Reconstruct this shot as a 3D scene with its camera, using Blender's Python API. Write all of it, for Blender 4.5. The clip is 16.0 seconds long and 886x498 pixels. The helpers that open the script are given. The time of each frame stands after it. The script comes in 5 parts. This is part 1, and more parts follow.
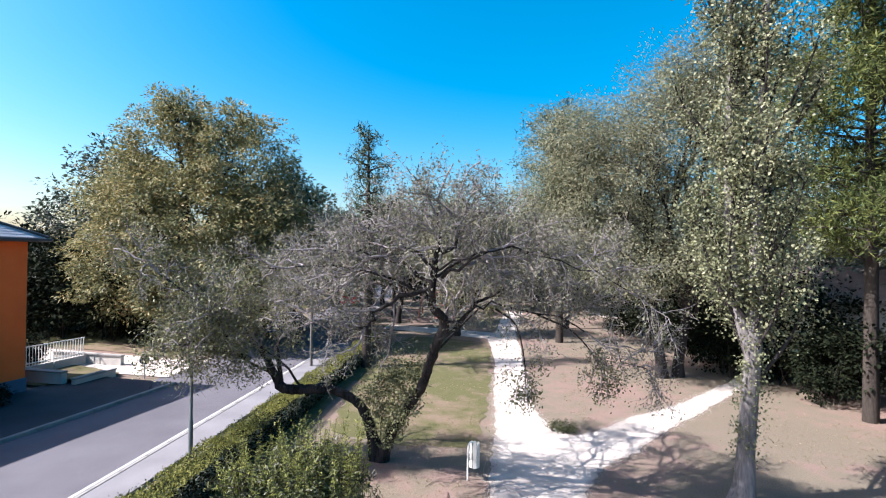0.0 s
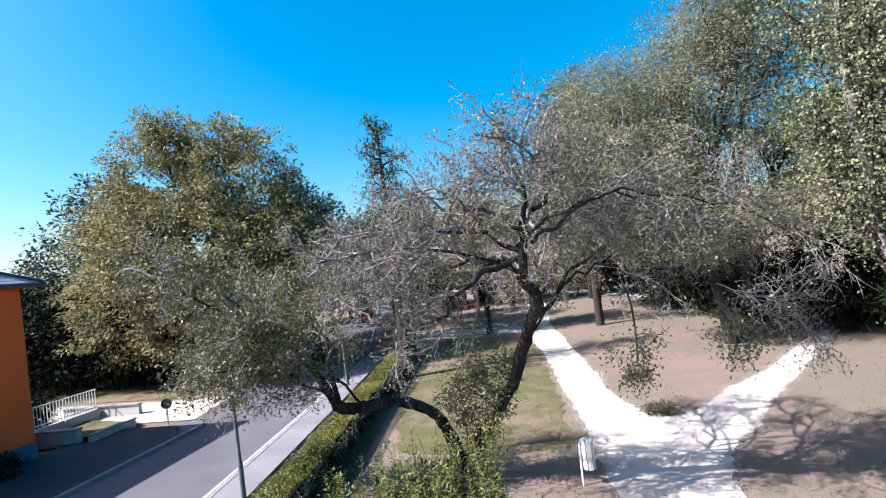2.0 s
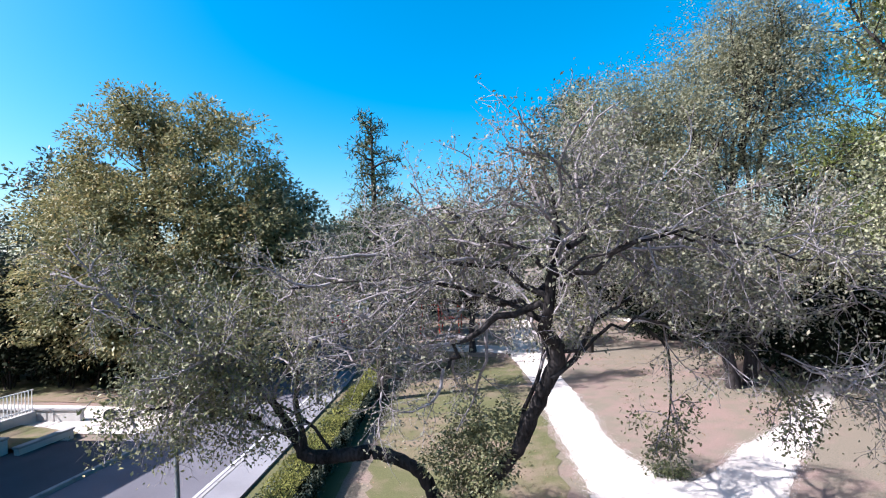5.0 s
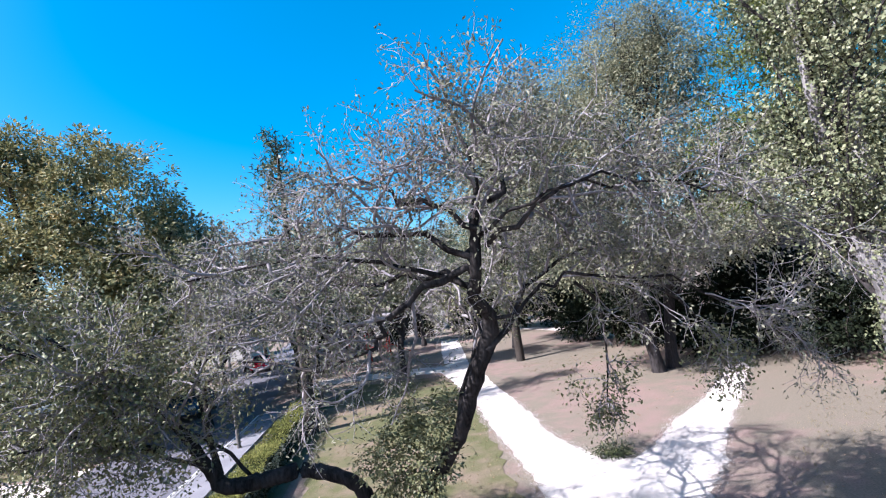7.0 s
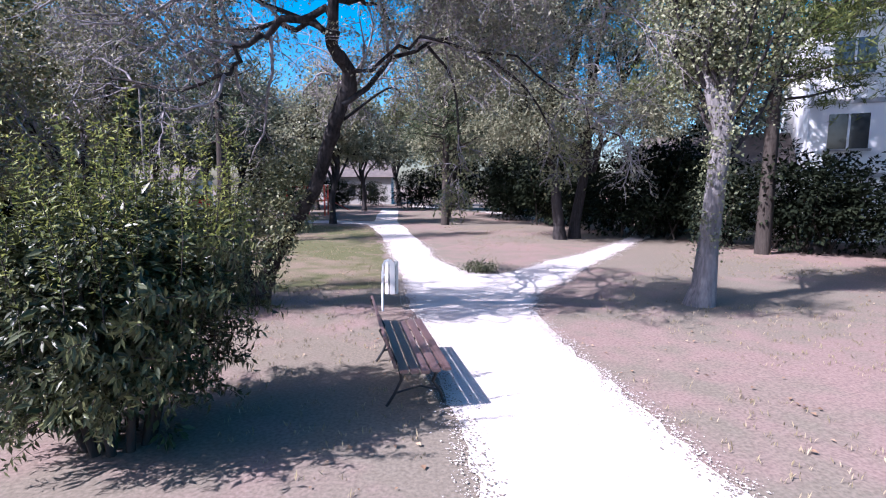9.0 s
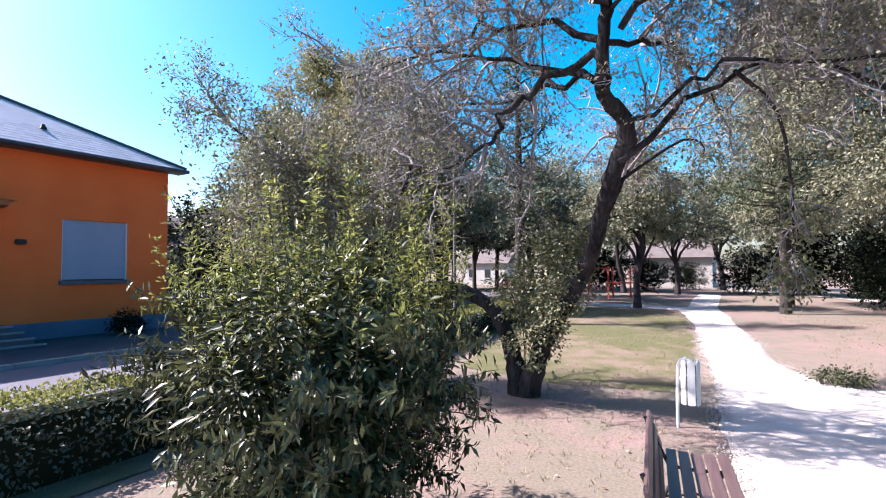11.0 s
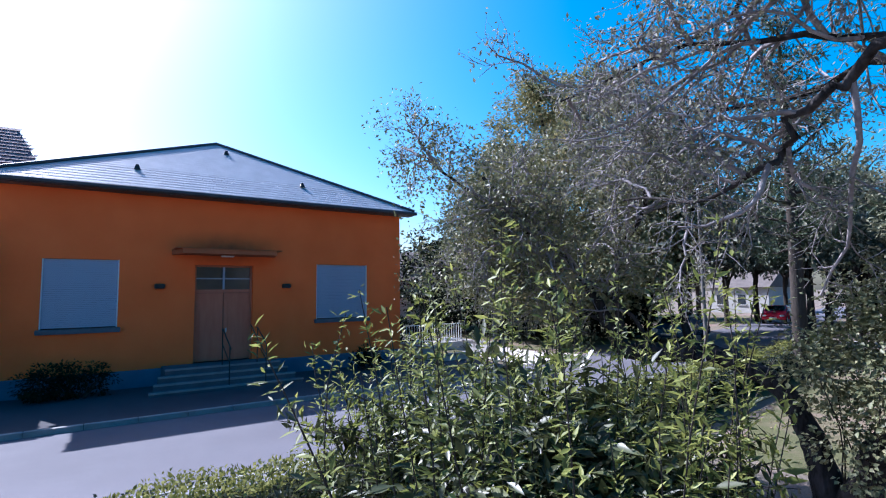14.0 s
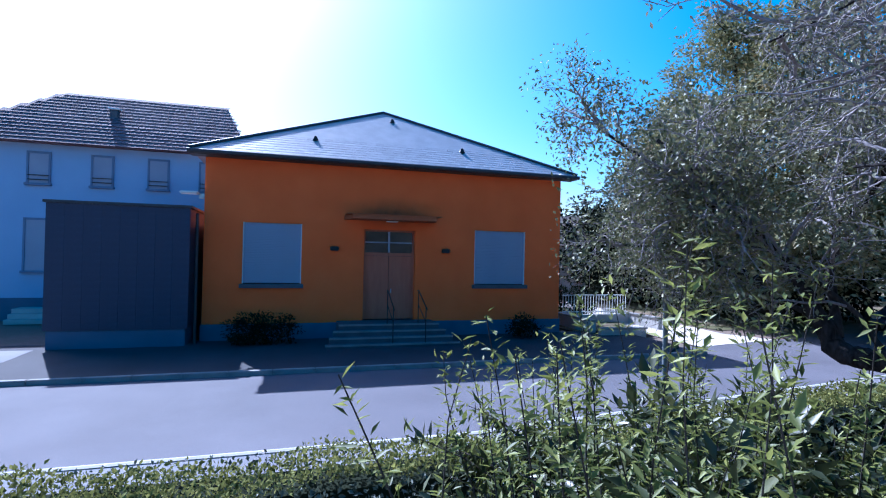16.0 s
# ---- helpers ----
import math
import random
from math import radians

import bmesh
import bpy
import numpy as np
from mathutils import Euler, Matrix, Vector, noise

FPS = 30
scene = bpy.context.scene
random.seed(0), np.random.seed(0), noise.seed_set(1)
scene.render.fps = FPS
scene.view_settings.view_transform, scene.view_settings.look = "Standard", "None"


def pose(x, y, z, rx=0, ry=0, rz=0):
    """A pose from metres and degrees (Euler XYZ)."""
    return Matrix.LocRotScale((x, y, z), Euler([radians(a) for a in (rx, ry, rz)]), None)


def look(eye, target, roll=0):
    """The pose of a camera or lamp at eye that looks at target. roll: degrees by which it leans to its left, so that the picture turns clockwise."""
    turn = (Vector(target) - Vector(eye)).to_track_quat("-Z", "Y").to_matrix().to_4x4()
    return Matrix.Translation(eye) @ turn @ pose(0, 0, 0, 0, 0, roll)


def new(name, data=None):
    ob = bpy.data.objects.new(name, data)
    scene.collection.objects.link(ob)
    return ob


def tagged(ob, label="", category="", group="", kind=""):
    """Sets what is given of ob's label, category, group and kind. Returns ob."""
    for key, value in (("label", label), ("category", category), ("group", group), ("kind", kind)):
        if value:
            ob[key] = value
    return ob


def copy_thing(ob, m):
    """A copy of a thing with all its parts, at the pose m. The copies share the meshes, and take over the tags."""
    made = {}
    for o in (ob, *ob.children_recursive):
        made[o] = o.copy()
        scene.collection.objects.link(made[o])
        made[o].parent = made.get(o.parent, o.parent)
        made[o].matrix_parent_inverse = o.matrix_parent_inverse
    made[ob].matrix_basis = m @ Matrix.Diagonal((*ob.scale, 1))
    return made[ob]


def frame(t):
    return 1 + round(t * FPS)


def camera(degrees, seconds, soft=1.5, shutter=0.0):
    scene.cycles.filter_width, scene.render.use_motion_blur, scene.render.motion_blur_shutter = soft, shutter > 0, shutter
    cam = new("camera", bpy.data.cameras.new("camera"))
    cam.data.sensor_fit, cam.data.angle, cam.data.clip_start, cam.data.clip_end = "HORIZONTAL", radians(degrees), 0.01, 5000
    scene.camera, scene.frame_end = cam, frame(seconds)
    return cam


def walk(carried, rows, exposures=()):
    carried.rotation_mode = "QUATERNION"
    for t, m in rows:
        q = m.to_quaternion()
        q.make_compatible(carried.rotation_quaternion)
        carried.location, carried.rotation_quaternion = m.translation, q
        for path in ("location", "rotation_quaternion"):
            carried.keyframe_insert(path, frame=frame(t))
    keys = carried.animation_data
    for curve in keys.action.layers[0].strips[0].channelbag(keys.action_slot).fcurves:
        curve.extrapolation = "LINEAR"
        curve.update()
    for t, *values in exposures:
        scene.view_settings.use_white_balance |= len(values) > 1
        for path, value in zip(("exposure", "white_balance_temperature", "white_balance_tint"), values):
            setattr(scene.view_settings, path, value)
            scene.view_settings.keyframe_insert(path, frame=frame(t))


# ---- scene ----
cam = camera(81.5, 16.0, soft=1.15)
PATH = [
    (0, pose(2.175, 1.020, 5.570, 90.74, -0.60, 12.11)),
    (0.5, pose(1.674, 1.566, 5.455, 91.99, -0.53, 12.32)),
    (1, pose(1.121, 2.044, 5.259, 92.14, -0.12, 11.10)),
    (1.5, pose(0.545, 2.418, 5.048, 92.12, 2.26, 11.50)),
    (2, pose(0.027, 2.710, 4.898, 91.73, 7.32, 11.56)),
    (2.5, pose(-0.283, 2.968, 4.834, 91.18, 6.90, 10.58)),
    (3, pose(-0.412, 3.182, 4.881, 91.14, 4.89, 10.97)),
    (3.2, pose(-0.455, 3.263, 4.896, 91.36, 4.14, 11.38)),
    (5.3, pose(-0.735, 4.589, 5.493, 92.08, 2.27, 8.11)),
    (5.5, pose(-0.769, 4.663, 5.432, 92.48, 2.34, 4.64)),
    (6, pose(-0.787, 4.914, 5.209, 92.02, 2.99, 1.73)),
    (6.5, pose(-0.864, 5.047, 4.925, 93.95, 3.62, 2.34)),
    (7, pose(-0.793, 5.019, 4.533, 94.98, 8.89, 0.93)),
    (7.5, pose(-0.540, 4.785, 3.912, 92.12, 7.47, -1.80)),
    (8, pose(-0.142, 4.424, 3.148, 89.47, 6.17, -3.67)),
    (8.5, pose(0.305, 4.188, 2.617, 84.93, 4.17, -3.92)),
    (9, pose(0.735, 4.246, 2.318, 83.06, -0.20, -3.14)),
    (9.5, pose(1.036, 4.485, 2.182, 86.09, -4.73, 2.88)),
    (10, pose(1.073, 4.978, 2.188, 91.95, -0.67, 15.73)),
    (10.2, pose(1.060, 5.200, 2.183, 92.79, 1.23, 23.95)),
    (12.3, pose(0.711, 6.268, 2.450, 92.25, 0.94, 35.68)),
    (12.5, pose(0.614, 6.349, 2.513, 92.30, 1.79, 38.71)),
    (13, pose(0.380, 6.552, 2.601, 91.78, 3.45, 47.59)),
    (13.5, pose(0.244, 6.739, 2.670, 92.73, 2.24, 51.30)),
    (14, pose(0.117, 6.936, 2.753, 95.05, 0.79, 55.36)),
    (14.5, pose(0.090, 7.027, 2.875, 92.21, 0.77, 59.83)),
    (15, pose(0.083, 7.057, 2.969, 90.53, 1.32, 64.90)),
    (15.5, pose(0.010, 7.100, 3.034, 90.06, -0.15, 69.14)),
    (16, pose(-0.280, 7.248, 2.981, 90.68, -1.23, 73.09)),
]
walk(cam, PATH, exposures=[(0, 1.53, 6200, 16), (2, 1.51, 6050, 16), (7, 1.58, 5750, 17), (8, 1.58, 5600, 19), (9, 1.5, 5550, 27), (10, 1.78, 5800, 24), (12.5, 1.97, 6250, 26), (13.0, 1.92, 6200, 26), (14.0, 1.38, 5250, 18), (14.5, 1.24, 4800, 16), (16, 1.29, 4700, 17)])

# ---- world and sun ----
SUN_EL, SUN_AZ = radians(44), math.atan2(-0.92, -0.39)
world = bpy.data.worlds.new("sky")
scene.world = world
world.use_nodes = True
wn, wl = world.node_tree.nodes, world.node_tree.links
sky = wn.new("ShaderNodeTexSky")
sky.sky_type, sky.sun_disc = "NISHITA", False
sky.sun_elevation, sky.sun_rotation = SUN_EL, SUN_AZ % (2 * math.pi)
sky.air_density, sky.dust_density, sky.ozone_density = 1.0, 2.4, 1.6
hs = wn.new("ShaderNodeHueSaturation")
hs.inputs["Saturation"].default_value = 1.75
hs.inputs["Hue"].default_value = 0.482
wl.new(sky.outputs[0], hs.inputs["Color"])
wl.new(hs.outputs[0], wn["Background"].inputs["Color"])
wn["Background"].inputs["Strength"].default_value = 0.088

sun_data = bpy.data.lights.new("sun", "SUN")
sun_data.energy, sun_data.angle, sun_data.color = 5.0, radians(0.55), (1.0, 0.95, 0.88)
sun = new("sun", sun_data)
sun_dir = Vector((math.sin(SUN_AZ) * math.cos(SUN_EL), math.cos(SUN_AZ) * math.cos(SUN_EL), math.sin(SUN_EL)))
sun.matrix_world = look(sun_dir * 60, (0, 0, 0))

# ---- materials ----


def node_mat(name, rough=0.8, metal=0.0, spec=0.3):
    m = bpy.data.materials.new(name)
    m.use_nodes = True
    b = m.node_tree.nodes["Principled BSDF"]
    b.inputs["Roughness"].default_value, b.inputs["Metallic"].default_value = rough, metal
    b.inputs["Specular IOR Level"].default_value = spec
    return m, m.node_tree.nodes, m.node_tree.links, b


def ramp(nodes, stops):
    r = nodes.new("ShaderNodeValToRGB")
    e = r.color_ramp.elements
    while len(e) < len(stops):
        e.new(0.5)
    for el, (p, c) in zip(e, stops):
        el.position, el.color = p, (*c, 1)
    return r


def tex(nodes, links, kind, scale, detail=4.0, coord="Object", stretch=None):
    tc = nodes.new("ShaderNodeTexCoord")
    n = nodes.new("ShaderNodeTexNoise" if kind == "noise" else "ShaderNodeTexVoronoi")
    n.inputs["Scale"].default_value = scale
    if kind == "noise":
        n.inputs["Detail"].default_value = detail
    if stretch:
        mp = nodes.new("ShaderNodeMapping")
        mp.inputs["Scale"].default_value = stretch
        links.new(tc.outputs[coord], mp.inputs["Vector"])
        links.new(mp.outputs[0], n.inputs["Vector"])
    else:
        links.new(tc.outputs[coord], n.inputs["Vector"])
    return n


def surface(name, dark, light, scale=3.0, fine=40.0, rough=0.8, bump=0.3, metal=0.0, spec=0.3, stretch=None, island=0.0, per_object=0.0, lo=0.3, hi=0.7):
    """Two-scale mottled surface: broad stains from dark to light, fine grain on top, with relief."""
    m, n, l, b = node_mat(name, rough, metal, spec)
    big = tex(n, l, "noise", scale, 5, stretch=stretch)
    small = tex(n, l, "noise", fine, 3, stretch=stretch)
    mix = n.new("ShaderNodeMix")
    mix.data_type = "FLOAT"
    mix.inputs[0].default_value = 0.4
    l.new(big.outputs[0], mix.inputs[2])
    l.new(small.outputs[0], mix.inputs[3])
    fac = mix.outputs[0]
    if island or per_object:
        if island:
            src = n.new("ShaderNodeNewGeometry").outputs["Random Per Island"]
        else:
            src = n.new("ShaderNodeObjectInfo").outputs["Random"]
        ma = n.new("ShaderNodeMath")
        ma.operation = "MULTIPLY_ADD"
        l.new(src, ma.inputs[0])
        ma.inputs[1].default_value = island or per_object
        l.new(fac, ma.inputs[2])
        sub = n.new("ShaderNodeMath")
        sub.operation = "SUBTRACT"
        l.new(ma.outputs[0], sub.inputs[0])
        sub.inputs[1].default_value = (island or per_object) / 2
        fac = sub.outputs[0]
    r = ramp(n, [(lo, dark), (hi, light)])
    l.new(fac, r.inputs[0])
    l.new(r.outputs[0], b.inputs["Base Color"])
    if bump:
        bp = n.new("ShaderNodeBump")
        bp.inputs["Strength"].default_value, bp.inputs["Distance"].default_value = bump, 0.02
        l.new(small.outputs[0], bp.inputs["Height"])
        l.new(bp.outputs[0], b.inputs["Normal"])
    return m


def leaf_mat(name, stops, rough=0.45, through_light=0.3, spec=0.4):
    """Leaves that differ one by one in colour, and let some light through."""
    m, n, l, b = node_mat(name, rough, 0, spec)
    g = n.new("ShaderNodeNewGeometry")
    big = tex(n, l, "noise", 0.6, 3)
    add = n.new("ShaderNodeMath")
    add.operation = "MULTIPLY_ADD"
    l.new(big.outputs[0], add.inputs[0])
    add.inputs[1].default_value = 0.9
    rnd = n.new("ShaderNodeMath")
    rnd.operation = "MULTIPLY_ADD"
    l.new(g.outputs["Random Per Island"], rnd.inputs[0])
    rnd.inputs[1].default_value, rnd.inputs[2].default_value = 0.6, -0.25
    l.new(rnd.outputs[0], add.inputs[2])
    r = ramp(n, stops)
    l.new(add.outputs[0], r.inputs[0])
    l.new(r.outputs[0], b.inputs["Base Color"])
    t = n.new("ShaderNodeBsdfTranslucent")
    l.new(r.outputs[0], t.inputs[0])
    mx = n.new("ShaderNodeMixShader")
    mx.inputs[0].default_value = through_light
    l.new(b.outputs[0], mx.inputs[1])
    l.new(t.outputs[0], mx.inputs[2])
    l.new(mx.outputs[0], n["Material Output"].inputs["Surface"])
    return m


M = {}
M["asphalt"] = surface("asphalt", (0.072, 0.068, 0.081), (0.124, 0.118, 0.137), 0.5, 90, 0.85, 0.4)
# The house's shadow on the pavement is put into this dark colour.
M["pavement"] = surface("shadowed_pavement_asphalt", (0.034, 0.033, 0.040), (0.062, 0.06, 0.07), 0.7, 80, 0.9, 0.4)
M["concrete"] = surface("concrete", (0.30, 0.29, 0.28), (0.48, 0.46, 0.43), 1.5, 50, 0.9, 0.3)
M["kerb"] = surface("kerb_stone", (0.17, 0.165, 0.165), (0.30, 0.29, 0.28), 2, 60, 0.9, 0.3)
M["paint"] = surface("road_paint", (0.30, 0.30, 0.31), (0.52, 0.52, 0.52), 3, 30, 0.7, 0.1)
M["gravel"] = surface("pale_gravel", (0.32, 0.284, 0.26), (0.575, 0.52, 0.478), 1.2, 60, 0.95, 0.5, spec=0.1)
M["orange"] = surface("orange_render", (0.78, 0.13, 0.028), (0.90, 0.172, 0.042), 0.8, 120, 0.9, 0.25, spec=0.15)


def dark_bloom(m, at, size, colour, depth):
    """A soft darker bloom of given place and size on a painted wall."""
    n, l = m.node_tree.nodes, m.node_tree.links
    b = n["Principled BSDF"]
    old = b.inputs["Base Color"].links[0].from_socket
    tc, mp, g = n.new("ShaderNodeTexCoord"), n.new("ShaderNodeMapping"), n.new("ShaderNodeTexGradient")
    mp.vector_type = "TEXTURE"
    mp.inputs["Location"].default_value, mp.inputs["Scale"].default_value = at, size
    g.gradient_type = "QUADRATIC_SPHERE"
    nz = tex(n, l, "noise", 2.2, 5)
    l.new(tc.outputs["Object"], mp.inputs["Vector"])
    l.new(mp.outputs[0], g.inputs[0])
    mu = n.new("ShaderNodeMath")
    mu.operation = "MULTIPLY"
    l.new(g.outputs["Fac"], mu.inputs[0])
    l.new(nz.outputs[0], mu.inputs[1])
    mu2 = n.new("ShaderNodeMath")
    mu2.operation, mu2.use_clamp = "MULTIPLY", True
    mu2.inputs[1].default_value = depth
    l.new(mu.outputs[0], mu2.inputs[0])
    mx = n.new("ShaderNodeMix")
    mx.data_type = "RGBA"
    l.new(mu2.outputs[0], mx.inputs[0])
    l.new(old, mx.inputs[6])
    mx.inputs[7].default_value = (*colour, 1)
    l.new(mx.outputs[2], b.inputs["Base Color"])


# Brown bloom on the wall round the door canopy, strongest at its middle.
dark_bloom(M["orange"], (0, -0.19, 4.35), (1.0, 2.3, 0.75), (0.26, 0.07, 0.03), 2.2)
M["canopy"] = surface("faded_canopy_paint", (0.28, 0.075, 0.03), (0.42, 0.12, 0.045), 1.5, 50, 0.9, 0.2)
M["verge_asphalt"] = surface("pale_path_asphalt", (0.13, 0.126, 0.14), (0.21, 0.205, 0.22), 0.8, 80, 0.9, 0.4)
M["plinth"] = surface("blue_grey_plinth", (0.065, 0.09, 0.14), (0.11, 0.145, 0.21), 1, 60, 0.85, 0.2)
# White slats; the dim blue of skylit shade is put into their colour.
M["shutter"] = surface("skylit_white_shutter", (0.27, 0.29, 0.37), (0.34, 0.36, 0.44), 1, 30, 0.5, 0.05)
M["sill"] = surface("slate_sill", (0.06, 0.065, 0.08), (0.12, 0.125, 0.14), 3, 40, 0.6, 0.1)
M["door"] = surface("brown_door", (0.40, 0.11, 0.058), (0.51, 0.16, 0.085), 1.5, 30, 0.6, 0.1, stretch=(1, 6, 1))
M["slate"] = surface("slate_tile", (0.235, 0.24, 0.265), (0.37, 0.375, 0.40), 2, 30, 0.42, 0.08, spec=1.0, per_object=0.25)
M["slate_field"] = surface("slate_field", (0.235, 0.24, 0.265), (0.37, 0.375, 0.40), 2, 30, 0.42, 0.08, spec=1.0, island=0.3)
M["step"] = surface("dark_step_stone", (0.06, 0.06, 0.075), (0.12, 0.12, 0.14), 2, 40, 0.85, 0.3)
M["pole_wood"] = surface("weathered_pole_wood", (0.07, 0.065, 0.06), (0.17, 0.155, 0.145), 2, 30, 0.9, 0.4, stretch=(1, 1, 0.15))
M["ridge"] = surface("dark_metal_edge", (0.03, 0.03, 0.035), (0.06, 0.06, 0.065), 3, 30, 0.5, 0.1)
M["black"] = surface("black_iron", (0.012, 0.012, 0.013), (0.03, 0.03, 0.03), 4, 40, 0.5, 0.1)
M["zinc"] = surface("zinc", (0.35, 0.36, 0.38), (0.5, 0.51, 0.53), 3, 30, 0.4, 0.05, metal=0.7)
M["lamp_paint"] = surface("grey_green_lamp_paint", (0.085, 0.10, 0.105), (0.14, 0.155, 0.16), 3, 40, 0.5, 0.05)
M["frosted"] = surface("frosted_lantern", (0.13, 0.14, 0.15), (0.20, 0.215, 0.225), 3, 30, 0.35, 0.05)
M["frame_blue"] = surface("blue_grey_frame", (0.12, 0.165, 0.25), (0.18, 0.23, 0.33), 2, 40, 0.7, 0.1)
M["cladding"] = surface("dark_slate_cladding", (0.030, 0.033, 0.058), (0.050, 0.055, 0.092), 1.5, 40, 0.6, 0.2)
M["blue_wall"] = surface("pale_blue_render", (0.27, 0.38, 0.56), (0.35, 0.46, 0.64), 0.6, 60, 0.9, 0.15)
M["tile"] = surface("brown_roof_tile", (0.12, 0.07, 0.08), (0.23, 0.145, 0.155), 1.5, 30, 0.8, 0.3, island=0.25)
M["white_wall"] = surface("white_render", (0.68, 0.67, 0.65), (0.80, 0.79, 0.77), 0.5, 40, 0.9, 0.1)
M["far_roof"] = surface("dull_brown_roof", (0.075, 0.062, 0.058), (0.14, 0.118, 0.108), 1.5, 30, 0.9, 0.2)
M["far_wall"] = surface("dull_cream_render", (0.30, 0.29, 0.275), (0.42, 0.41, 0.385), 0.5, 40, 0.9, 0.1)
M["glass"] = surface("window_glass", (0.02, 0.025, 0.03), (0.04, 0.045, 0.05), 1, 4, 0.08, 0.0, spec=0.8)
M["white_metal"] = surface("white_metal", (0.6, 0.6, 0.6), (0.75, 0.75, 0.74), 3, 40, 0.45, 0.05)
M["bench_wood"] = surface("brown_bench_slat", (0.055, 0.032, 0.03), (0.13, 0.078, 0.07), 2, 35, 0.36, 0.2, stretch=(14, 1, 14), spec=0.6)
M["bin_slat"] = surface("weathered_white_slat", (0.58, 0.55, 0.50), (0.78, 0.75, 0.69), 4, 40, 0.7, 0.2, stretch=(6, 6, 1))
M["red_paint"] = surface("red_car_paint", (0.55, 0.012, 0.03), (0.65, 0.02, 0.04), 1, 5, 0.25, 0, spec=0.6)
M["blue_paint"] = surface("blue_car_paint", (0.03, 0.06, 0.12), (0.05, 0.09, 0.16), 1, 5, 0.25, 0, spec=0.6)
M["play_red"] = surface("play_red", (0.34, 0.045, 0.03), (0.46, 0.07, 0.045), 2, 20, 0.5, 0.05)
M["rubber"] = surface("rubber", (0.015, 0.015, 0.015), (0.03, 0.03, 0.03), 5, 40, 0.8, 0.1)
M["bark"] = surface("grey_bark", (0.012, 0.010, 0.010), (0.062, 0.055, 0.055), 3, 22, 0.95, 0.9, stretch=(1, 1, 0.25), spec=0.1)
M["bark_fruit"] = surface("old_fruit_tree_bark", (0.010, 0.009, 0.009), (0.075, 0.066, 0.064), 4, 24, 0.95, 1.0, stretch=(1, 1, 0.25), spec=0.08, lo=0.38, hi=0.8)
M["twig"] = surface("grey_twig", (0.09, 0.08, 0.084), (0.33, 0.30, 0.305), 3, 25, 0.9, 0.4, spec=0.1)
M["bark_pale"] = surface("pale_poplar_bark", (0.06, 0.055, 0.055), (0.30, 0.28, 0.275), 1.4, 16, 0.95, 0.9, stretch=(1.5, 1.5, 0.3), spec=0.1)
M["bark_dark"] = surface("dark_bark", (0.025, 0.02, 0.018), (0.07, 0.06, 0.052), 3, 22, 0.95, 0.8, stretch=(1, 1, 0.25), spec=0.1)
M["leaf_olive"] = leaf_mat("olive_leaves", [(0.1, (0.055, 0.064, 0.028)), (0.5, (0.148, 0.152, 0.072)), (0.9, (0.295, 0.28, 0.15))], 0.5, 0.2, 0.3)
M["leaf_grey"] = leaf_mat("grey_green_leaves", [(0.1, (0.088, 0.098, 0.058)), (0.45, (0.196, 0.2, 0.124)), (0.9, (0.33, 0.32, 0.218))], 0.65, 0.32, 0.15)
M["leaf_fruit"] = leaf_mat("dull_grey_leaves", [(0.1, (0.072, 0.078, 0.050)), (0.5, (0.160, 0.158, 0.108)), (0.9, (0.285, 0.272, 0.205))], 0.6, 0.25, 0.2)
M["leaf_chestnut"] = leaf_mat("autumn_chestnut_leaves", [(0.1, (0.075, 0.088, 0.040)), (0.45, (0.18, 0.178, 0.078)), (0.75, (0.30, 0.258, 0.118)), (0.95, (0.39, 0.28, 0.13))], 0.55, 0.26, 0.25)
M["leaf_poplar"] = leaf_mat("poplar_leaves", [(0.1, (0.084, 0.099, 0.051)), (0.5, (0.176, 0.189, 0.101)), (0.9, (0.332, 0.328, 0.208))], 0.5, 0.26, 0.3)
# Near-black: tree shade on the boundary shrubs is mixed into this leaf colour.
M["leaf_shade_dark"] = leaf_mat("shade_darkened_leaves", [(0.1, (0.004, 0.006, 0.004)), (0.5, (0.010, 0.014, 0.008)), (0.9, (0.024, 0.030, 0.016))], 0.9, 0.08, 0.05)
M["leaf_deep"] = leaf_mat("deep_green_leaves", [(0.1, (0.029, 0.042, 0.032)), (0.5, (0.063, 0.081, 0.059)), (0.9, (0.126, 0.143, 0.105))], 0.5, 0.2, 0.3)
M["leaf_laurel"] = leaf_mat("glossy_laurel_leaves", [(0.1, (0.016, 0.022, 0.009)), (0.5, (0.052, 0.062, 0.024)), (0.9, (0.15, 0.158, 0.066))], 0.42, 0.18, 0.38)
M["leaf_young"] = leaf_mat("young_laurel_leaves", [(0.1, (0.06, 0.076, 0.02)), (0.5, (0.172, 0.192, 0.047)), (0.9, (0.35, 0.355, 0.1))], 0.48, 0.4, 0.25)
# Sun on the hedge top is put into this leaf colour.
M["leaf_hedge_lit"] = leaf_mat("sunlit_hedge_leaves", [(0.1, (0.081, 0.085, 0.025)), (0.5, (0.178, 0.183, 0.053)), (0.9, (0.297, 0.289, 0.098))], 0.8, 0.3, 0.06)
M["needle"] = leaf_mat("pine_needles", [(0.1, (0.018, 0.03, 0.014)), (0.5, (0.035, 0.055, 0.022)), (0.9, (0.07, 0.09, 0.03))], 0.6, 0.1)
M["needle_light"] = leaf_mat("yellow_green_needles", [(0.1, (0.025, 0.038, 0.014)), (0.5, (0.07, 0.09, 0.028)), (0.9, (0.165, 0.175, 0.05))], 0.7, 0.2, 0.12)
